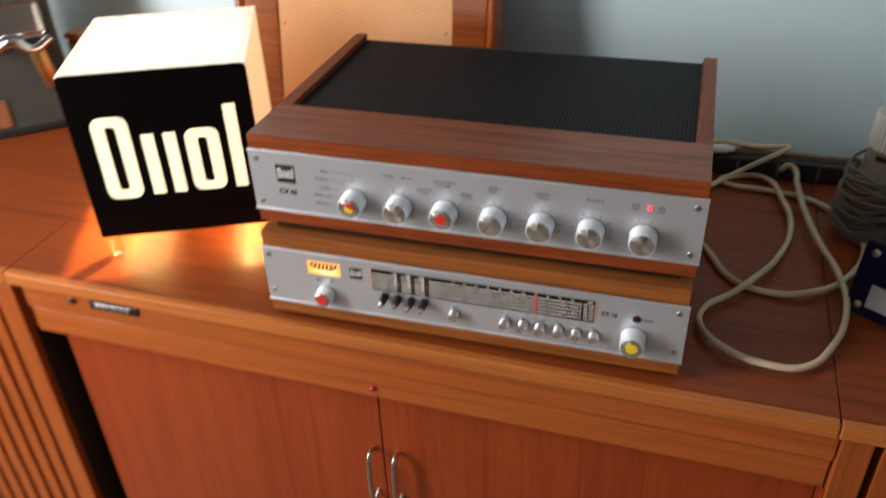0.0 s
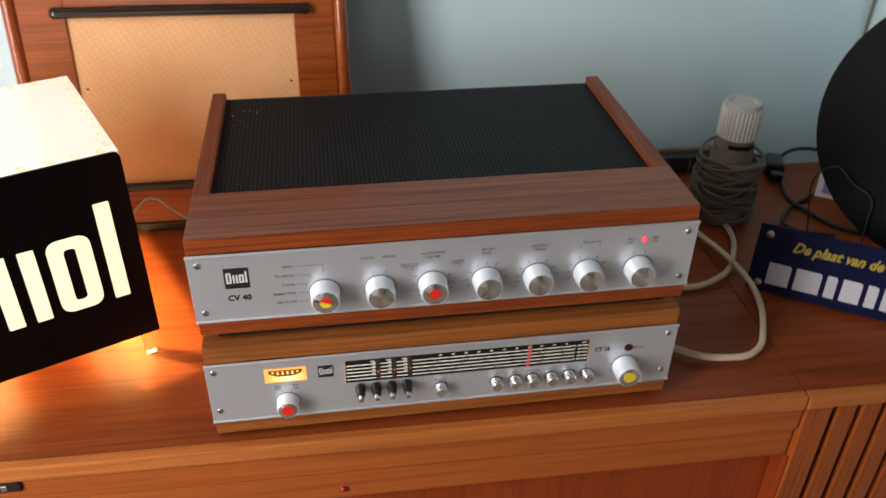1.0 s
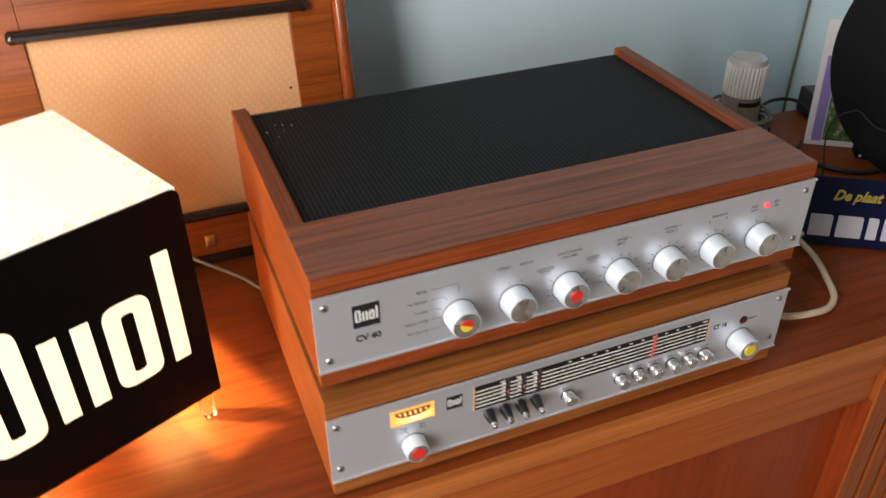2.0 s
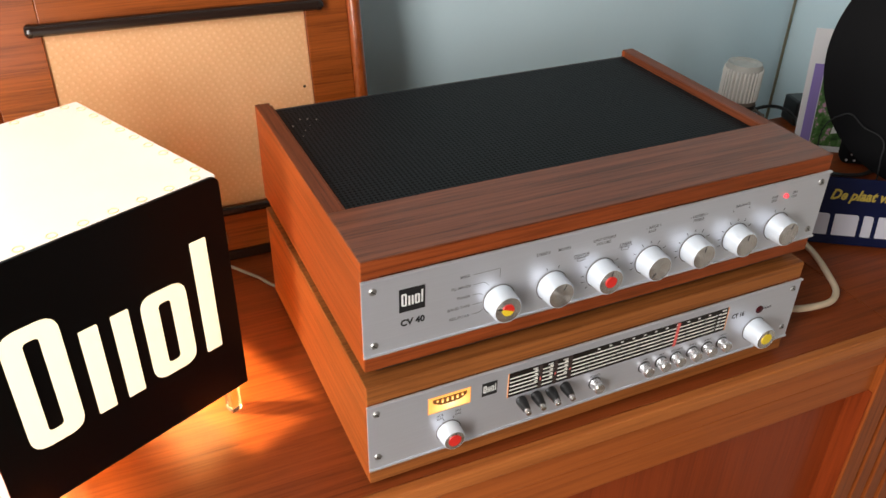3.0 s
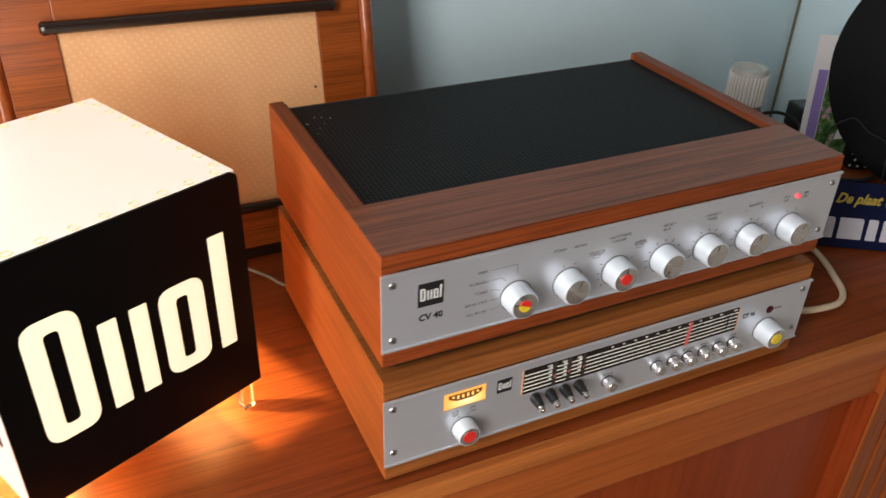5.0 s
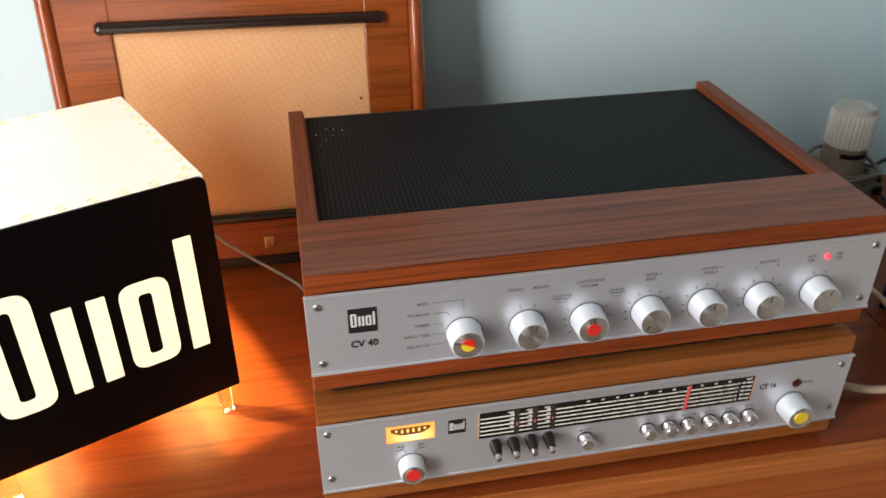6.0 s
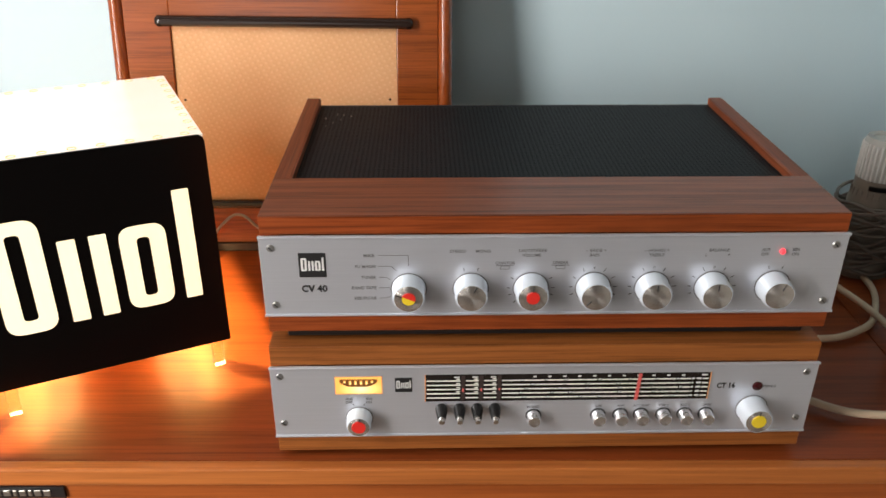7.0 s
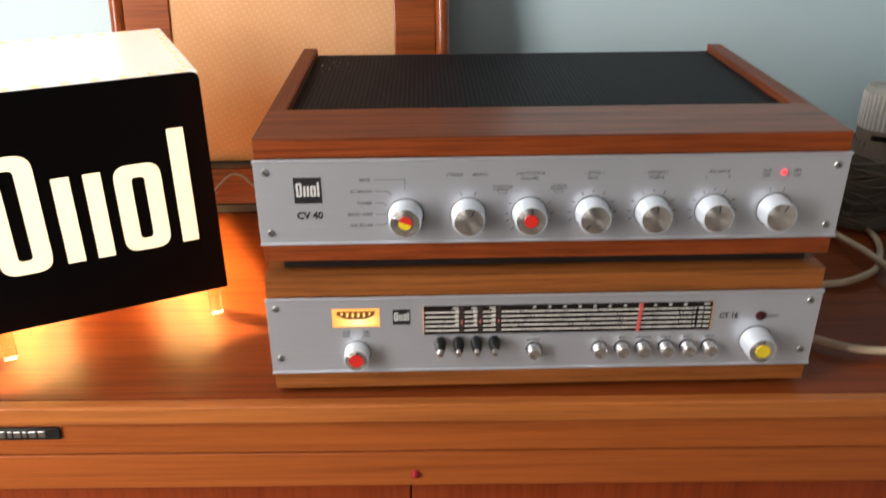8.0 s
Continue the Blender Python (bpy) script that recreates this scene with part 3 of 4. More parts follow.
def amplifier():
    z0, z1, p0, p1 = 0.9165, 1.009, 0.9305, 0.9965
    unit = thing("amplifier", "switched-on vintage stereo amplifier, walnut case and aluminium front, on the tuner", "amplifier", pose(0, 0, z0))
    inv = unit.matrix_world.inverted()
    case(unit, inv, z0, z1, p0, p1, WALNUT_FRONT, WALNUT_TOP, WALNUT_SIDE_LIT, True)
    for x in (0.0075, 0.4125):
        for z in (0.987, 0.9405):
            screw(unit, inv, x, z)
    maker_mark(unit, inv, 0.0265, 0.983, 0.0195)

    def ink(text, x, z, size, align="CENTER", mat=GREY_PRINT):
        part("lettering", moved(words(text, x, z, size, -0.0012, align), inv), mat, unit)

    def rule(*pts):
        part("rule", moved(tube_line(pts), inv), GREY_PRINT, unit)

    def tube_line(pts):
        bm = bmesh.new()
        for (xa, za), (xb, zb) in zip(pts, pts[1:]):
            d = Vector((xb - xa, 0, zb - za))
            side = Vector((-d.z, 0, d.x)).normalized() * 0.0002
            vs = [bm.verts.new(Vector((px, -0.00125, pz)) + sg * side) for px, pz, sg in ((xa, za, 1), (xb, zb, 1), (xb, zb, -1), (xa, za, -1))]
            bm.faces.new(vs)
        return bm

    part("lettering", moved(words("CV 40", 0.0272, 0.9515, 0.0076, -0.0012, "LEFT", width=0.95), inv), BLACK_PAINT, unit)
    xs = (0.105, 0.150, 0.194, 0.2395, 0.283, 0.327, 0.372)
    zk = 0.9533
    for text, z in (("MIKR.", 0.9795), ("PU MAGN", 0.9708), ("TUNER", 0.9618), ("BAND TAPE", 0.9532), ("RES./PU KR", 0.9445)):
        ink(text, 0.0815, z, 0.0034, "RIGHT")
    rule((0.0835, 0.9807), (0.105, 0.9807), (0.105, 0.9725))
    rule((0.0835, 0.972), (0.0925, 0.972), (0.096, 0.9685))
    rule((0.0835, 0.963), (0.0885, 0.963), (0.0915, 0.9612))
    rule((0.0835, 0.9544), (0.0912, 0.9544))
    rule((0.0835, 0.9457), (0.0885, 0.9457), (0.092, 0.9475))
    ink("STEREO", 0.1405, 0.9825, 0.0034)
    ink("MONO", 0.1585, 0.9825, 0.0034)
    ink("LAUTSTÄRKE", 0.194, 0.9828, 0.0034)
    ink("VOLUME", 0.1935, 0.979, 0.0034)
    ink("CONTUR", 0.1745, 0.9728, 0.0034)
    ink("LINEAR", 0.2145, 0.973, 0.0034)
    for x in (0.1745, 0.2145):
        rule((x - 0.0065, 0.972), (x + 0.0065, 0.972))
        rule((x - 0.0032, 0.9715), (x - 0.0032, 0.969), (x + 0.0032, 0.969), (x + 0.0032, 0.9715), (x - 0.0032, 0.9715))
    ink("– BÄSSE +", 0.2395, 0.9825, 0.0034)
    ink("BASS", 0.2385, 0.9788, 0.0034)
    ink("– HÖHEN +", 0.2835, 0.9822, 0.0034)
    ink("TREBLE", 0.2835, 0.9785, 0.0034)
    ink("BALANCE", 0.3285, 0.9822, 0.0034)
    ink("L", 0.3195, 0.9785, 0.0026)
    ink("R", 0.336, 0.9785, 0.0026)
    ink("AUS", 0.3625, 0.9822, 0.0034)
    ink("OFF", 0.3622, 0.9785, 0.0034)
    ink("EIN", 0.3842, 0.9822, 0.0034)
    ink("ON", 0.3842, 0.9785, 0.0034)
    ticks(unit, inv, xs[1], zk, 0.0150, 0.0175, (-18, 18))
    ticks(unit, inv, xs[2], zk, 0.0150, 0.0175, (-135, -110, -90, -60, 60, 90, 110, 135))
    for x in xs[3:6]:
        ticks(unit, inv, x, zk, 0.0150, 0.0178, (-110, -88, -60, -28, 28, 60, 88, 110))
        ink("0", x, zk + 0.0152, 0.003)
    ticks(unit, inv, xs[6], zk, 0.0150, 0.0175, (-18, 18))
    spots = {0: ((YELLOW, 158, 338), (RED, -22, 158)), 2: ((RED, 0, 360),)}
    for i, (x, mark) in enumerate(zip(xs, (-72, 20, 0, -135, 0, 0, 20))):
        knob(unit, inv, x, zk, 0.0116, 0.0155, spots.get(i, ()), mark)
    smooth(part("indicator_lamp", moved(lathe([(0.0021, -0.0005), (0.0021, 0.001), (0.0015, 0.0019), (0, 0.0022)], 18, m=Matrix.Translation((0.3745, -0.0012, 0.982)) @ OUT), inv), LED_RED, unit, "glowing red lamp"))
    

def tuner():
    z0, z1, p0, p1 = 0.8065, 0.9035, 0.8215, 0.8885
    unit = thing("tuner", "switched-on vintage radio tuner, honey-brown case with a black dial", "tuner", pose(0, 0, TOP))
    inv = unit.matrix_world.inverted()
    unit.matrix_world = pose(-0.001, -0.0045, TOP)
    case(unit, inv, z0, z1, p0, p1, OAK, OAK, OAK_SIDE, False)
    for x in (0.0065, 0.4125):
        for z in (0.8795, 0.8355):
            screw(unit, inv, x, z)

    def add(name, bm, mat, label="", to=None):
        return part(name, moved(bm, inv), mat, to or unit, label)

    # signal meter
    meter = add("signal_meter", box(0.0485, 0.084, -0.0014, 0.0, 0.863, 0.8785, 0.0004, 1), METER, "amber lit signal meter window")
    add("meter_frame", box(0.0479, 0.0846, -0.0011, -0.0008, 0.8624, 0.8791, 0), AMBER_EDGE, "", meter)
    add("meter_scale", moved(outline([[(0.0518, 0.8768), (0.0807, 0.8768), (0.0807, 0.8738, 0.002), (0.0745, 0.8700, 0.006), (0.058, 0.8700, 0.006), (0.0518, 0.8738, 0.002)]], 0.0003), Matrix.Translation((0, -0.0016, 0))), glow("amber_shaded_scale", (1.0, 0.35, 0.06), 0.12, (0.10, 0.035, 0.01)).mat, "", meter)
    for i in range(6):
        x = 0.0548 + i * 0.0042
        add("meter_mark", box(x, x + 0.0018, -0.0021, -0.0018, 0.8722 if 0 < i < 5 else 0.8738, 0.8758, 0), METER, "", meter)
    maker_mark(unit, inv, 0.0942, 0.8775, 0.0132)

    # tuning dial
    x0, x1, d0, d1 = 0.1178, 0.3378, 0.8548, 0.8800
    dial = add("dial", box(x0, x1, -0.0014, 0.0, d0, d1, 0.0002, 1), DIAL_BLACK, "long black tuning dial with light scale lines")
    add("dial_edge", box(x0 - 0.0007, x0, -0.0016, -0.0009, d0, d1, 0), AMBER_EDGE, "", dial)
    add("dial_edge", box(x1, x1 + 0.0006, -0.0016, -0.0009, d0, d1, 0), AMBER_EDGE, "", dial)
    rng = random.Random(4)
    rows = [d1 - 0.0056 - i * 0.0040 for i in range(5)]

    def line(mat, a, b, z, h=0.00048):
        add("scale_line" if mat is CREAM_PRINT else "scale_figure", box(a, b, -0.0017, -0.0014, z - h, z + h, 0), mat, "", dial)

    for i, z in enumerate(rows):
        for a, b in ((x0 + 0.0008, 0.1445), (0.1487, 0.1585), (0.1627, 0.1725)):
            line(CREAM_PRINT, a, b, z)
            if i < 4:
                line(CREAM_PRINT, b - 0.0032, b - 0.0004, z + 0.0016, 0.0005)
        x = 0.1768
        while x < 0.322:
            b = min(x + rng.uniform(0.011, 0.024), 0.323)
            line(CREAM_PRINT, x, b, z)
            g = rng.uniform(0.0022, 0.0034)
            line(WHITE_PRINT, b + 0.0008, b + g - 0.0003, z + 0.0002, 0.0006)
            x = b + g + 0.0003
        line(WHITE_PRINT, 0.3275, 0.331, z + 0.0002, 0.0007)
        line(CREAM_PRINT, 0.332, 0.3368, z)
    for x in (0.1395, 0.1535, 0.1675):
        line(WHITE_PRINT, x, x + 0.0045, d1 - 0.0022, 0.0005)
    for i in range(11):
        line(WHITE_PRINT, 0.2005 + i * 0.0115, 0.2030 + i * 0.0115, d1 - 0.0022, 0.0006)
    line(WHITE_PRINT, 0.331, 0.3355, d1 - 0.002, 0.0006)
    smoked = Mat("dark_smoked_strip", 0.25, 0, (0.05, 0.036, 0.034)).mat
    for x in (0.1466, 0.1606, 0.1746):
        add("dial_channel", box(x - 0.0017, x + 0.0017, -0.0019, -0.0012, d0 + 0.0004, d1 - 0.0004, 0), smoked, "", dial)
        add("channel_pointer", box(x - 0.0006, x + 0.0006, -0.0021, -0.0018, rows[2] - 0.002 + (x - 0.15) * 0.05, rows[2] + 0.001, 0), POINTER, "", dial)
    ptr = moved(box(-0.0013, 0.0013, -0.0024, -0.0018, -0.0124, 0.0124, 0), Matrix.Translation((0.2825, 0, (d0 + d1) / 2)) @ Matrix.Rotation(radians(3.5), 4, "Y"))
    add("pointer", ptr, POINTER, "translucent red tuning pointer", dial)
    add("pointer_line", moved(box(-0.0003, 0.0003, -0.0027, -0.0025, -0.0124, 0.0124, 0), Matrix.Translation((0.2825, 0, (d0 + d1) / 2)) @ Matrix.Rotation(radians(3.5), 4, "Y")), POINTER, "", dial)
    add("lettering", words("CT 16", 0.3442, 0.8650, 0.0066, -0.0012, "LEFT", -0.06, width=0.85), BLACK_PAINT)

    # controls
    knob(unit, inv, 0.0658, 0.8400, 0.0094, 0.0125, ((RED, 0, 360),), 8, 0.58)
    knob(unit, inv, 0.375, 0.8450, 0.0112, 0.0175, ((YELLOW, 0, 360),), 0, 0.5)
    ticks(unit, inv, 0.0658, 0.8400, 0.0125, 0.0142, (-18, 18))
    for text, x, z in (("AUS", 0.0585, 0.8572), ("OFF", 0.0582, 0.8538), ("EIN", 0.0738, 0.8572), ("ON", 0.0738, 0.8538), ("MONO", 0.202, 0.8475), ("LW", 0.2535, 0.8478), ("MW", 0.271, 0.8478), ("AFC/ANT", 0.2875, 0.8478), ("KW 2", 0.305, 0.8478), ("KW 1", 0.322, 0.8478), ("UKW", 0.339, 0.8478), ("STEREO", 0.3855, 0.865)):
        add("lettering", words(text, x, z, 0.0031, -0.0012, "CENTER"), GREY_PRINT)
    for x in (0.2025, 0.2535, 0.2712, 0.2875, 0.3053, 0.3222, 0.339):
        b = add("push_button", lathe([(0.0054, 0), (0.0053, 0.0006), (0.0052, 0.0085), (0.0047, 0.0092), (0, 0.0093)], 24, m=Matrix.Translation((x, -0.001, 0.8405)) @ OUT), BUTTON, "small aluminium push button")
        smooth(b)
        smooth(add("button_cap", lathe([(0.0047, 0.0092), (0.0045, 0.0096), (0.0008, 0.0093), (0, 0.0093)], 24, m=Matrix.Translation((x, -0.001, 0.8405)) @ OUT), SPUN, "", b), 60)
        add("button_ring", lathe([(0.0054, 0.0), (0.0061, 0.0), (0.0061, 0.0006), (0.0054, 0.0006)], 24, m=Matrix.Translation((x, -0.001, 0.8405)) @ OUT), BLACK_PLASTIC, "", b)
    for x in (0.1300, 0.1440, 0.1578, 0.1716):
        m = Matrix.Translation((x, -0.001, 0.8492)) @ Matrix.Rotation(radians(90 + 12), 4, "X")
        lever = smooth(add("lever", lathe([(0, 0), (0.0042, 0), (0.0048, 0.002), (0.0045, 0.005), (0.0034, 0.0115), (0.0, 0.0117)], 20, m=m), BLACK_PLASTIC, "black tapered lever with a chrome tip"))
        smooth(add("lever_tip", lathe([(0.0026, 0.0113), (0.0027, 0.0142), (0.0022, 0.0158), (0, 0.0162)], 16, m=m), CHROME, "chrome tip", lever))
    smooth(add("stereo_lamp", lathe([(0.0040, 0), (0.0040, 0.0008), (0.003, 0.0015), (0, 0.002)], 20, m=Matrix.Translation((0.3762, -0.001, 0.8665)) @ OUT), DARK_RED, "dark red unlit lamp"))


amplifier()
tuner()


# ---- illuminated sign cube ----
def sign_cube():
    s, h, foot = 0.1985, 0.199, 0.029
    m = pose(-0.245, 0.0445, TOP, 0, 0, 24.3)
    cube = thing("light_box", "glowing white acrylic sign cube with black front on clear feet", "light box", m)
    d, b, t = 0.203, foot, foot + h

    front = part("front_panel", moved(outline([[(0, b, 0.002), (s, b, 0.002), (s, t, 0.007), (0, t, 0.007)]], 0.003), Matrix.Translation((0, 0.0015, 0))), BLACK_ACRYLIC, cube, "black front panel with glowing cut-out shapes")
    mark_shapes(0, b, 1.0, 1.0, 0.0006, Matrix.Translation((0, -0.0004, 0)), LOGO_LIT, front)
    left = part("side_panel", box(0.0003, 0.0033, 0.0032, d, b, t - 0.0032, 0.0006), OPAL, cube, "glowing white side with dark shapes")
    turn = Matrix.Translation((0, d, 0)) @ Matrix.Rotation(radians(-90), 4, "Z")
    mark_shapes(0.003, b, 1.0, 1.0, 0.0006, turn @ Matrix.Translation((0, -0.0002, 0)), BROWN_PRINT, left)
    part("side_panel", box(s - 0.0033, s - 0.0003, 0.0032, d, b, t - 0.0032, 0.0006), OPAL_DIM, cube, "dimmer warm glowing side")
    part("back_panel", box(0.0034, s - 0.0034, d - 0.003, d, b, t - 0.0032, 0.0006), OPAL_DIM, cube)
    part("lamp_bracket", box(0.060, 0.139, 0.0032, d - 0.0032, b + 0.0003, b + 0.004, 0.0005), IVORY, cube, "pale strip across the open bottom")
    for i in range(7):
        part("plug", lathe([(0.0036, -0.0003), (0.0036, 0.0003), (0.0030, 0.0005), (0.0028, -0.0003)], 14, m=Matrix.Translation((s - 0.0003, 0.012, b + 0.02 + i * 0.026)) @ Matrix.Rotation(radians(90), 4, "Y")), RIVET, cube)
    part("top_panel", box(0.0002, s - 0.0002, 0.0032, d, t - 0.003, t, 0.0008), OPAL, cube, "glowing white top with amber plugs")
    for i in range(9):
        for x, y in ((0.012 + i * 0.0216, 0.0085), (0.012 + i * 0.0216, d - 0.006), (0.006, 0.02 + i * 0.0205), (s - 0.006, 0.02 + i * 0.0205)):
            smooth(part("plug", lathe([(0.0038, t - 0.0004), (0.0038, t + 0.0002), (0.0034, t + 0.0006), (0.0030, t + 0.0002), (0.0030, t - 0.0004)], 16, m=Matrix.Translation((x, y, 0))), RIVET, cube))
    for x in (0.012, s - 0.012):
        for y in (0.0085, d - 0.012):
            part("foot", box(x - 0.005, x + 0.005, y - 0.005, y + 0.005, 0.0003, b + 0.001, 0.0006), CLEAR, cube, "clear acrylic foot")
    smooth(part("bulb", lathe([(0, 0.108), (0.012, 0.110), (0.018, 0.120), (0.018, 0.128), (0.012, 0.143), (0.01, 0.153), (0, 0.153)], 24, m=Matrix.Translation((s / 2, d / 2, 0))), glow("lit_bulb", (1.0, 0.6, 0.25), 1.0).mat, cube, "lit bulb"))
    part("bulb_holder", box(s / 2 - 0.014, s / 2 + 0.014, d / 2 - 0.014, d / 2 + 0.014, 0.1535, t - 0.0035, 0.002), BLACK_PLASTIC, cube)
    lamp = bpy.data.lights.new("bulb_light", "POINT")
    lamp.energy, lamp.color, lamp.shadow_soft_size = 9.5, (1.0, 0.72, 0.30), 0.009
    ob = new("bulb_light", lamp)
    ob.matrix_world = m @ Matrix.Translation((s / 2, d / 2, 0.086))


sign_cube()


# ---- wooden loudspeaker / radio cabinet ----
def loudspeaker():
    y, x0, x1, z1, lean = 0.366, -0.2310, 0.1495, 1.27, 0.172
    spk = thing("loudspeaker", "old polished wooden loudspeaker cabinet with gold cloth, leaning against the wall", "loudspeaker", pose((x0 + x1) / 2, 0.40, TOP))
    inv = spk.matrix_world.inverted()

    def add(name, bm, mat, label=""):
        for v in bm.verts:
            v.co.y += lean * (v.co.z - TOP)
        return part(name, moved(bm, inv), mat, spk, label)

    cx0, cx1, c0, c1 = -0.1645, 0.0872, 0.8600, 1.0575
    add("cabinet", box(x0 + 0.004, x1 - 0.004, y + 0.012, y + 0.068, TOP + 0.001, z1, 0.004), RADIO_WOOD)
    add("front_board", box(x0 + 0.016, cx0, y, y + 0.012, TOP + 0.008, z1 - 0.01, 0.001), RADIO_WOOD)
    add("front_board", box(cx1, x1 - 0.016, y, y + 0.012, TOP + 0.008, z1 - 0.01, 0.001), RADIO_WOOD)
    add("front_board", box(cx0, cx1, y, y + 0.012, c1, z1 - 0.01, 0.001), RADIO_WOOD)
    add("front_board", box(cx0, cx1, y, y + 0.012, TOP + 0.008, c0, 0.001), RADIO_WOOD)
    for x in (x0 + 0.008, x1 - 0.008):
        smooth(add("corner_post", lathe([(0, TOP + 0.001), (0.0085, TOP + 0.001), (0.0085, z1), (0, z1)], 28, m=Matrix.Translation((x, y + 0.006, 0)) @ Matrix.Diagonal((1.0, 1.25, 1, 1))), RADIO_POST, "glossy rounded corner post"))
    add("cloth", box(cx0, cx1, y + 0.003, y + 0.008, c0, c1, 0.0008), CLOTH, "gold-beige woven speaker cloth")
    rod = tube([(-0.1745, y - 0.006, 1.0640), (-0.04, y - 0.0062, 1.0628), (0.1020, y - 0.006, 1.0608)], 0.0058)
    smooth(add("rod", rod, DARK_ROD, "dark lacquered rod"))
    for x, z in ((-0.1745, 1.0640), (0.1020, 1.0608)):
        smooth(add("rod_end", lathe([(0, -0.004), (0.004, -0.0035), (0.0062, -0.001), (0.0062, 0.003), (0, 0.004)], 20, m=Matrix.Translation((x, y - 0.006, z)) @ Matrix.Rotation(radians(90 if x > 0 else -90), 4, "Y") @ Matrix.Rotation(radians(180), 4, "X")), DARK_ROD))
    smooth(add("rod", tube([(-0.168, y - 0.004, 0.8580), (-0.04, y - 0.004, 0.8577), (0.093, y - 0.004, 0.8580)], 0.0048), DARK_ROD, "dark lacquered rod"))
    add("base_line", box(x0 + 0.01, x1 - 0.01, y - 0.004, y + 0.004, TOP + 0.0005, TOP + 0.0105, 0.001), DARK_ROD)
    emblem = smooth(add("emblem", box(-0.0415, -0.0295, y - 0.0022, y + 0.0005, 0.8195, 0.8330, 0.0011, 3), GOLD, "small gilt emblem"))
    for i in range(3):
        shape = box(-0.0392 + i * 0.0028, -0.0377 + i * 0.0028, y - 0.0030, y - 0.0018, 0.8222 + 0.001 * (i % 2), 0.8302 - 0.001 * (i % 2), 0.0003, 1)
        for v in shape.verts:
            v.co.y += lean * (v.co.z - TOP)
        part("emblem_rib", moved(shape, inv), GOLD, emblem)
    for x in (-0.1555, 0.0785):
        smooth(add("pin", lathe([(0, 0), (0.0014, 0), (0.001, 0.0012), (0, 0.0014)], 10, m=Matrix.Translation((x, y + 0.003, 0.976)) @ OUT), DARK_ROD))


loudspeaker()


# ---- cables ----
def cable(name, label, pts, radius, mat):
    ob = part(name, tube(pts, radius), mat)
    smooth(ob, 60)
    return tagged(ob, label, "cable")


def lying(points, z=TOP + 0.0045):
    return [(x, y, z + (0.004 if i % 9 == 4 else 0)) for i, (x, y) in enumerate(points)]


cable(
    "cable",
    "thick yellowed cream cable looped on the sideboard",
    lying([(0.40, 0.29), (0.4388, 0.2242), (0.4701, 0.1687), (0.5104, 0.1544), (0.5504, 0.1623), (0.5878, 0.2034), (0.6122, 0.2788), (0.5943, 0.3323), (0.5583, 0.3699), (0.5046, 0.3825), (0.4628, 0.3879), (0.452, 0.3985), (0.4698, 0.411)])
    + lying([(0.5019, 0.4110), (0.5273, 0.351), (0.5327, 0.2845), (0.5157, 0.2193), (0.4906, 0.1684), (0.4644, 0.1356), (0.4392, 0.1061), (0.4365, 0.075), (0.4650, 0.0418), (0.5010, 0.0300), (0.5314, 0.0338), (0.5593, 0.0703)], TOP + 0.0085)
    + lying([(0.5777, 0.1294), (0.5770, 0.1902), (0.5620, 0.2546), (0.5500, 0.3291), (0.5440, 0.39)], TOP + 0.0125)
    + [(0.5410, 0.411, 0.824), (0.5330, 0.413, 0.828), (0.5250, 0.413, 0.820)],
    0.0035,
    CREAM_CABLE,
)
cable("cable", "short yellowed cream cable behind the amplifier", lying([(0.40, 0.33), (0.432, 0.368)]) + [(0.470, 0.405, 0.813), (0.525, 0.432, 0.8375), (0.532, 0.437, 0.840), (0.520, 0.440, 0.8395), (0.495, 0.440, 0.837), (0.435, 0.440, 0.838), (0.40, 0.41, 0.83), (0.38, 0.38, 0.808)], 0.0035, CREAM_CABLE)
cable("cable", "thin grey lead running behind the light box", [(-0.17, 0.315, 0.803), (-0.14, 0.335, 0.815), (-0.116, 0.345, 0.845), (-0.098, 0.348, 0.855), (-0.078, 0.347, 0.840), (-0.055, 0.343, 0.822), (-0.03, 0.333, 0.808), (-0.013, 0.318, 0.803), (0.009, 0.29, 0.803), (0.03, 0.31, 0.803)], 0.0017, GREY_WIRE)
cable("cable", "thin black lead lying on the sideboard", [(0.735, 0.365, 0.806), (0.728, 0.33, 0.804), (0.738, 0.29, 0.804), (0.755, 0.255, 0.804), (0.79, 0.235, 0.804), (0.83, 0.24, 0.804)], 0.003, BLACK_RUBBER)
cable("cable", "thin black lead curled by the wall", [(0.745, 0.42, 0.81), (0.79, 0.43, 0.825), (0.83, 0.41, 0.82), (0.815, 0.37, 0.806), (0.77, 0.34, 0.804), (0.70, 0.29, 0.804), (0.69, 0.265, 0.804), (0.74, 0.235, 0.804)], 0.0026, BLACK_RUBBER)


# ---- black strip by the wall ----
def back_strip():
    st = thing("cable_trunking", "black strip with a tan upper edge lying along the wall", "trunking", pose(0.44, 0.43, TOP))
    inv = st.matrix_world.inverted()
    part("body", moved(box(0.16, 0.718, 0.421, 0.436, TOP + 0.0005, 0.8275, 0.003), inv), rubber("black_leathercloth", (0.028, 0.027, 0.028), 0.45), st)
    part("edge", moved(box(0.16, 0.705, 0.4365, 0.4435, TOP + 0.0005, 0.8325, 0.001), inv), rubber("tan_edge", (0.24, 0.17, 0.11), 0.6), st, "tan edge strip")
    for i in range(5):
        x = 0.47 + i * 0.05
        part("stitch", moved(box(x, x + 0.004, 0.4205, 0.4215, 0.805, 0.824, 0.0003, 1), inv), GREY_PRINT, st)


back_strip()


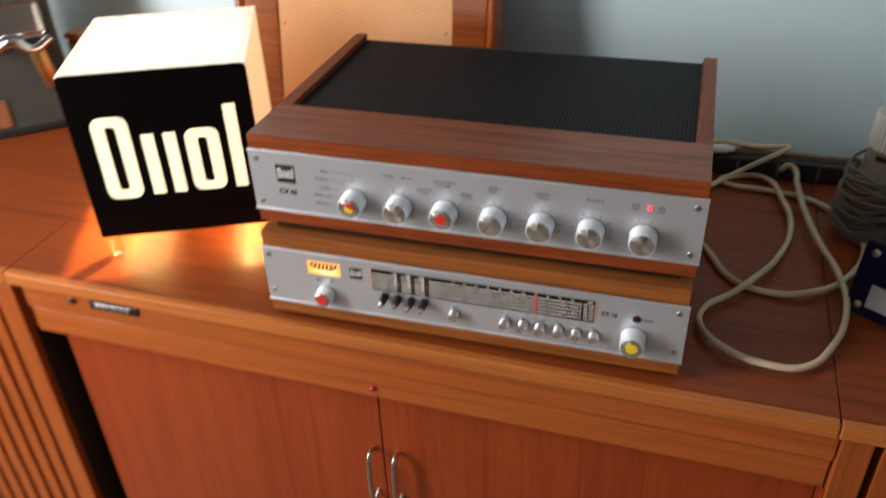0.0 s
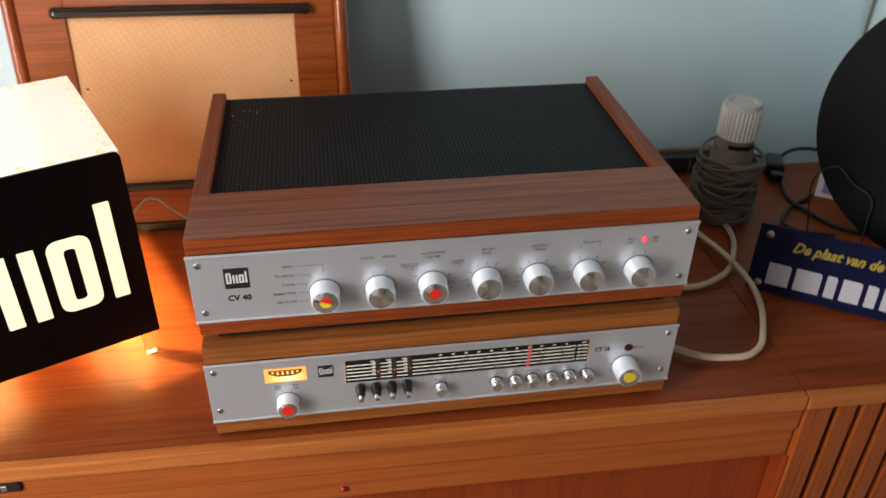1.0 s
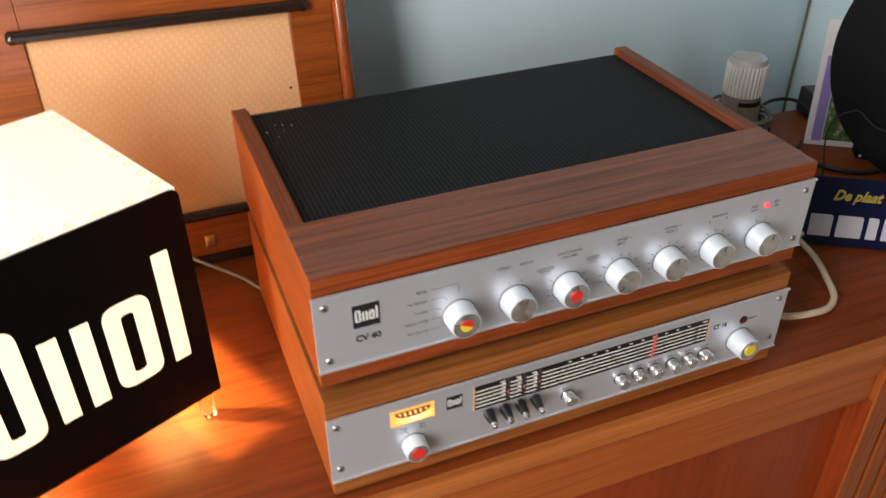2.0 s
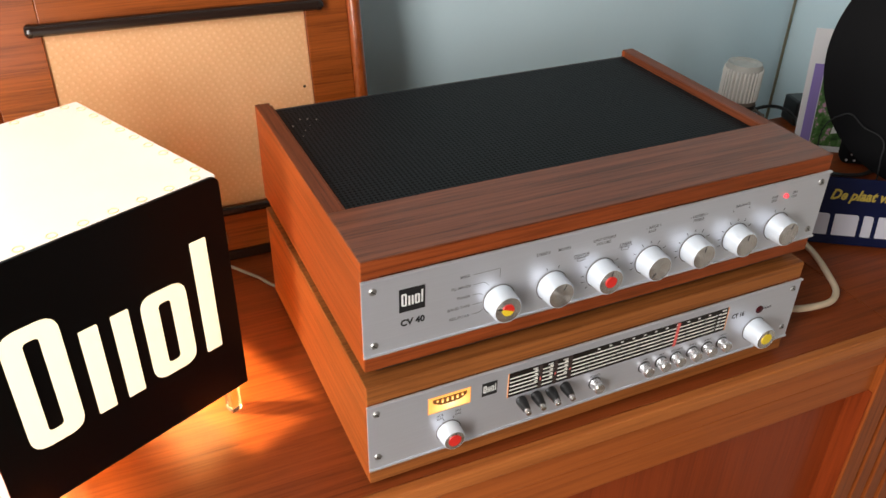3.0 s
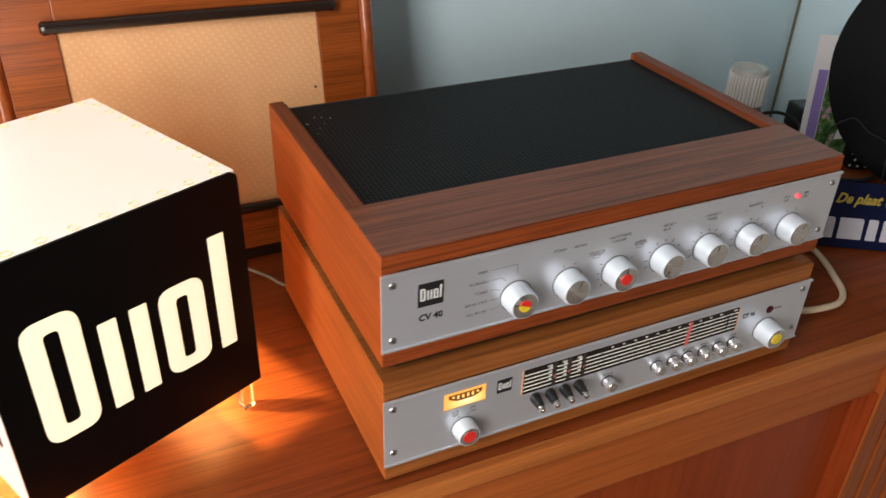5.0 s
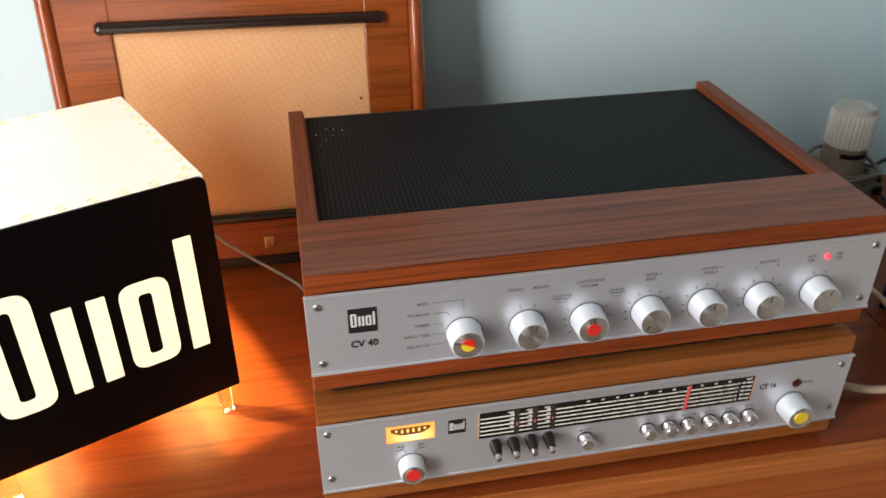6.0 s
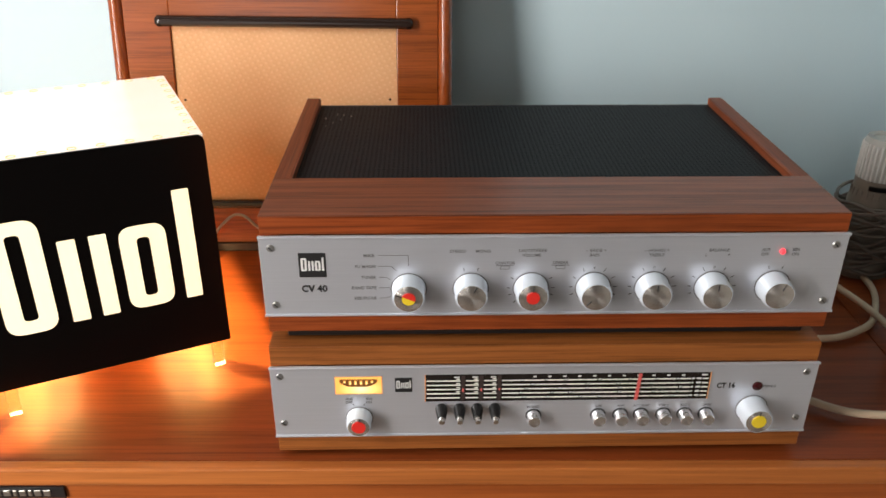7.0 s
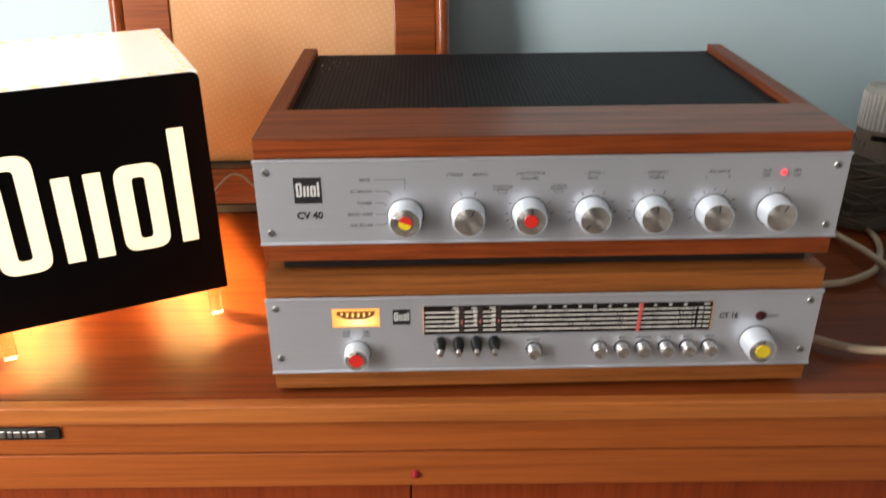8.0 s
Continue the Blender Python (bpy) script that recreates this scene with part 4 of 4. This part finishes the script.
# ---- microphone-like lamp with its cord wound round ----
def hand_lamp():
    m = pose(0.6195, 0.315, TOP, 0, 0, 0) @ pose(0, 0, 0, 0, 0.8, 0) @ Matrix.Diagonal((0.92, 0.92, 0.96, 1))
    lamp = thing("inspection_lamp", "ivory ribbed hand lamp on a taupe body wound with its cord", "lamp", m)
    smooth(part("base", lathe([(0, 0.001), (0.040, 0.001), (0.041, 0.008), (0.036, 0.016), (0.031, 0.03), (0.028, 0.09), (0.0252, 0.102), (0.0250, 0.116), (0, 0.116)], 40), TAUPE, lamp, "taupe plastic body"))
    smooth(part("head", lathe([(0.0252, 0.1165), (0.0252, 0.119), (0.0246, 0.160), (0.0225, 0.1645), (0.017, 0.1635), (0.016, 0.1615), (0, 0.1615)], 40), IVORY_SHADE, lamp, "ivory plastic head, groove shade put into its colour"))
    rib = None
    for i in range(30):
        a = 2 * math.pi * i / 30
        if rib is None:
            rib = part("rib", box(-0.0013, 0.0013, -0.0266, -0.0236, 0.117, 0.158, 0.0008, 1), IVORY, lamp)
        else:
            o = new("rib", rib.data)
            o.parent = lamp
            o.rotation_euler = (0, 0, a)
    low = None
    for i in range(24):
        if low is None:
            low = part("body_rib", box(-0.0011, 0.0011, -0.0268, -0.0250, 0.088, 0.104, 0.0004, 1), TAUPE, lamp)
        else:
            o = new("body_rib", low.data)
            o.parent = lamp
            o.rotation_euler = (0, 0, 2 * math.pi * i / 24)
    bm = bmesh.new()
    n = 14
    ang = [radians(-90 - 46 + 92 * i / n) for i in range(n + 1)]
    lo = [bm.verts.new((0.0264 * math.cos(a), 0.0264 * math.sin(a), 0.106)) for a in ang]
    hi = [bm.verts.new((0.0264 * math.cos(a), 0.0264 * math.sin(a), 0.112)) for a in ang]
    for i in range(n):
        bm.faces.new((lo[i], lo[i + 1], hi[i + 1], hi[i]))
    bmesh.ops.solidify(bm, geom=bm.faces[:], thickness=0.0015)
    part("slot", bm, BLACK_PLASTIC, lamp, "dark slot")
    rng = random.Random(7)
    pts = []
    turns, per = 17, 12
    for i in range(turns * per):
        a = 2 * math.pi * i / per
        f = i / (turns * per)
        z = 0.022 + 0.062 * (0.5 - 0.5 * math.cos(f * math.pi * 7.0)) + rng.uniform(-0.003, 0.003)
        r = 0.0385 + 0.006 * abs(math.sin(f * 9)) + rng.uniform(-0.0015, 0.0025) - 0.05 * (z - 0.022) * 0.6
        tilt = 0.010 * math.sin(a + f * 14)
        pts.append((r * math.cos(a), r * math.sin(a), z + tilt))
    smooth(part("cord", tube(pts, 0.0021, steps=4), TAUPE_CABLE, lamp, "taupe cord wound round the body"), 60)


hand_lamp()


# ---- record on its blue display stand ----
def display_stand():
    yaw = -33
    m = pose(0.579, 0.151, TOP, 0, 0, yaw)
    st = thing("display_stand", "blue enamel record display stand with yellow words and wire holder", "display stand", m)
    lean = Matrix.Rotation(radians(-10), 4, "X")
    L, H = 0.30, 0.082
    board = part("sign_board", moved(box(0, L, -0.0012, 0.0012, 0.001, H, 0.0008), lean), BLUE, st, "dark blue enamelled board")
    for x in (0.012, L - 0.012):
        for z in (0.012, H - 0.011):
            smooth(part("screw", moved(lathe([(0.0042, 0), (0.0042, 0.0008), (0.003, 0.002), (0, 0.0024)], 18, m=Matrix.Translation((x, -0.0012, z)) @ OUT), lean), STEEL, board))
    part("lettering", moved(words("De plaat van de maand", 0.038, 0.0565, 0.0168, -0.0015, "LEFT", 0.35, 0.0003, 0.86), lean), Mat("yellow_script", 0.4, 0, (0.44, 0.33, 0.045)).mat, board, "yellow script words")
    # plain white blocks of the maker's name
    x = 0.019
    for w in (0.024, 0.027, 0.011, 0.020, 0.011, 0.024, 0.024):
        part("name_block", moved(outline([[(x, 0.0125, 0.001), (x + w, 0.0125, 0.001), (x + w, 0.0385, 0.004), (x, 0.0385, 0.001)]], 0.0004), lean @ Matrix.Translation((0, -0.0016, 0))), Mat("white_enamel", 0.35, 0, (0.55, 0.55, 0.62)).mat, board)
        x += w + 0.0052
    wire = [(0.690, 0.222, 0.803), (0.6851, 0.2027, 0.923), (0.6995, 0.1833, 0.9107), (0.7137, 0.1644, 0.8992), (0.7129, 0.1587, 0.876), (0.7114, 0.1547, 0.8559), (0.708, 0.150, 0.803)]
    inv = m.inverted()
    w1 = tube([inv @ Vector(p) for p in wire], 0.0009)
    smooth(part("wire_holder", w1, DARK_STEEL, st, "thin bent dark wire holder"))
    part("tray", box(0.02, L - 0.02, 0.018, 0.075, 0.001, 0.022, 0.002), BLACK_PLASTIC, st)


display_stand()


def record():
    m = pose(0.775, 0.133, 0.991, 0, 0, math.degrees(-0.835)) @ pose(0, 0, 0, -math.degrees(0.188))
    rec = thing("record", "black vinyl long-playing record propped up on the display stand", "record", m)
    disc = part("disc", lathe([(0, 0.0011), (0.051, 0.0011), (0.053, 0.0006), (0.1455, 0.0006), (0.15, 0.0009), (0.15, -0.0009), (0.1455, -0.0006), (0.053, -0.0006), (0.051, -0.0011), (0, -0.0011)], 96, m=OUT), VINYL, rec)
    smooth(disc, 30)
    part("paper_label", lathe([(0, 0.0014), (0.049, 0.0014), (0.049, 0.0011)], 48, m=OUT), Mat("dark_paper_label", 0.6, 0, (0.03, 0.03, 0.035)).mat, rec, "dark paper label")


record()


def photo_card():
    m = pose(0.811, 0.3015, TOP, 0, 0, -35) @ pose(0, 0, 0, -12)
    card = thing("photo_card", "white bordered garden photograph card propped behind the record", "photograph", m)
    part("card", box(-0.055, 0.06, 0, 0.0015, 0.004, 0.172, 0.0004, 1), WHITE_CARD, card)
    part("lilac_band", box(-0.047, -0.034, -0.0006, -0.0001, 0.01, 0.125, 0), LILAC, card)
    part("picture", box(-0.033, 0.052, -0.0008, -0.0001, 0.012, 0.158, 0), PHOTO, card)
    part("picture_path", outline([[(-0.008, 0.03), (0.026, 0.036), (0.018, 0.10), (0.010, 0.135), (0.002, 0.10)]], 0.0003), WHITE_CARD, card).location = (0, -0.0011, 0)


photo_card()


def dotted_pouch():
    p = thing("pouch", "small black fabric pouch with white dots behind the record", "pouch", pose(0.838, 0.262, TOP, 0, 0, -35))
    body = smooth(part("body", box(-0.04, 0.04, -0.014, 0.014, 0.0005, 0.100, 0.009, 4), rubber("black_fabric", (0.012, 0.012, 0.013), 0.85, 0.1), p))
    for i in range(7):
        for j in range(10):
            x, z = -0.033 + i * 0.0105 + (j % 2) * 0.005, 0.008 + j * 0.009
            if x < 0.036:
                part("dot", lathe([(0, 0.0003), (0.0017, 0.0003), (0.0019, -0.0002)], 10, m=Matrix.Translation((x, -0.014, z)) @ OUT), WHITE_PRINT, body)


dotted_pouch()


def plug():
    p = thing("power_plug", "black mains plug lying by the wall", "plug", pose(0.742, 0.405, TOP, 0, 0, -20))
    part("body", box(-0.012, 0.012, -0.018, 0.022, 0.0005, 0.025, 0.006, 3), BLACK_PLASTIC, p)
    part("collar", box(-0.008, 0.008, -0.036, -0.021, 0.004, 0.018, 0.003), BLACK_RUBBER, p)


plug()


def connector():
    c = thing("cable_connector", "small white plastic cable connector lying on the black strip", "connector", pose(0.450, 0.429, 0.8342, 0, 90, 8))
    smooth(part("body", lathe([(0, -0.016), (0.004, -0.0155), (0.0062, -0.013), (0.0062, 0.006), (0.004, 0.010), (0.0035, 0.016), (0, 0.016)], 20), IVORY, c))


connector()


def adapter():
    a = thing("power_adapter", "small black adapter box standing by the wall", "adapter", pose(0.850, 0.410, TOP, 0, 0, -15))
    part("body", box(-0.016, 0.026, -0.02, 0.02, 0.0005, 0.040, 0.004), BLACK_PLASTIC, a)


adapter()


# ---- leatherette case ----
def leather_case():
    m = pose(-0.520, 0.365, TOP, 0, 0, 40)
    c = thing("carrying_case", "dark green leatherette carrying case with a nickel clasp and tan tab", "case", m)
    part("body", box(-0.24, 0.0, 0.0, 0.07, 0.001, 0.33, 0.008, 3), LEATHERETTE, c)
    part("base_band", box(-0.241, 0.001, -0.001, 0.071, 0.001, 0.016, 0.004), BLACK_RUBBER, c)
    clasp = part("clasp_plate", box(-0.085, -0.012, -0.004, 0.0005, 0.150, 0.202, 0.008, 4), CHROME, c, "worn nickel clasp")
    smooth(part("clasp_bar", tube([(-0.085, -0.006, 0.138), (-0.06, -0.012, 0.148), (-0.035, -0.012, 0.135), (-0.008, -0.006, 0.146)], 0.0075), CHROME, clasp))
    smooth(part("clasp_tongue", moved(box(-0.011, 0.011, -0.016, -0.008, -0.07, 0.0, 0.0038, 3), Matrix.Translation((-0.033, 0, 0.142)) @ Matrix.Rotation(radians(-10), 4, "Y")), GOLD, clasp, "coppery clasp tongue"))
    part("leather_tab", box(-0.17, -0.095, -0.003, 0.0005, 0.018, 0.062, 0.002), TAN, c, "tan leather tab")


leather_case()


def wood_block():
    b = thing("wooden_box", "small brown wooden box with rounded corners behind the light box", "box", pose(-0.49, 0.41, TOP))
    smooth(part("body", box(-0.043, 0.045, -0.015, 0.015, 0.001, 0.128, 0.006, 3), RADIO_WOOD, b))
    part("lid", box(-0.044, 0.046, -0.016, 0.016, 0.1282, 0.139, 0.004, 3), RADIO_WOOD, b)


wood_block()
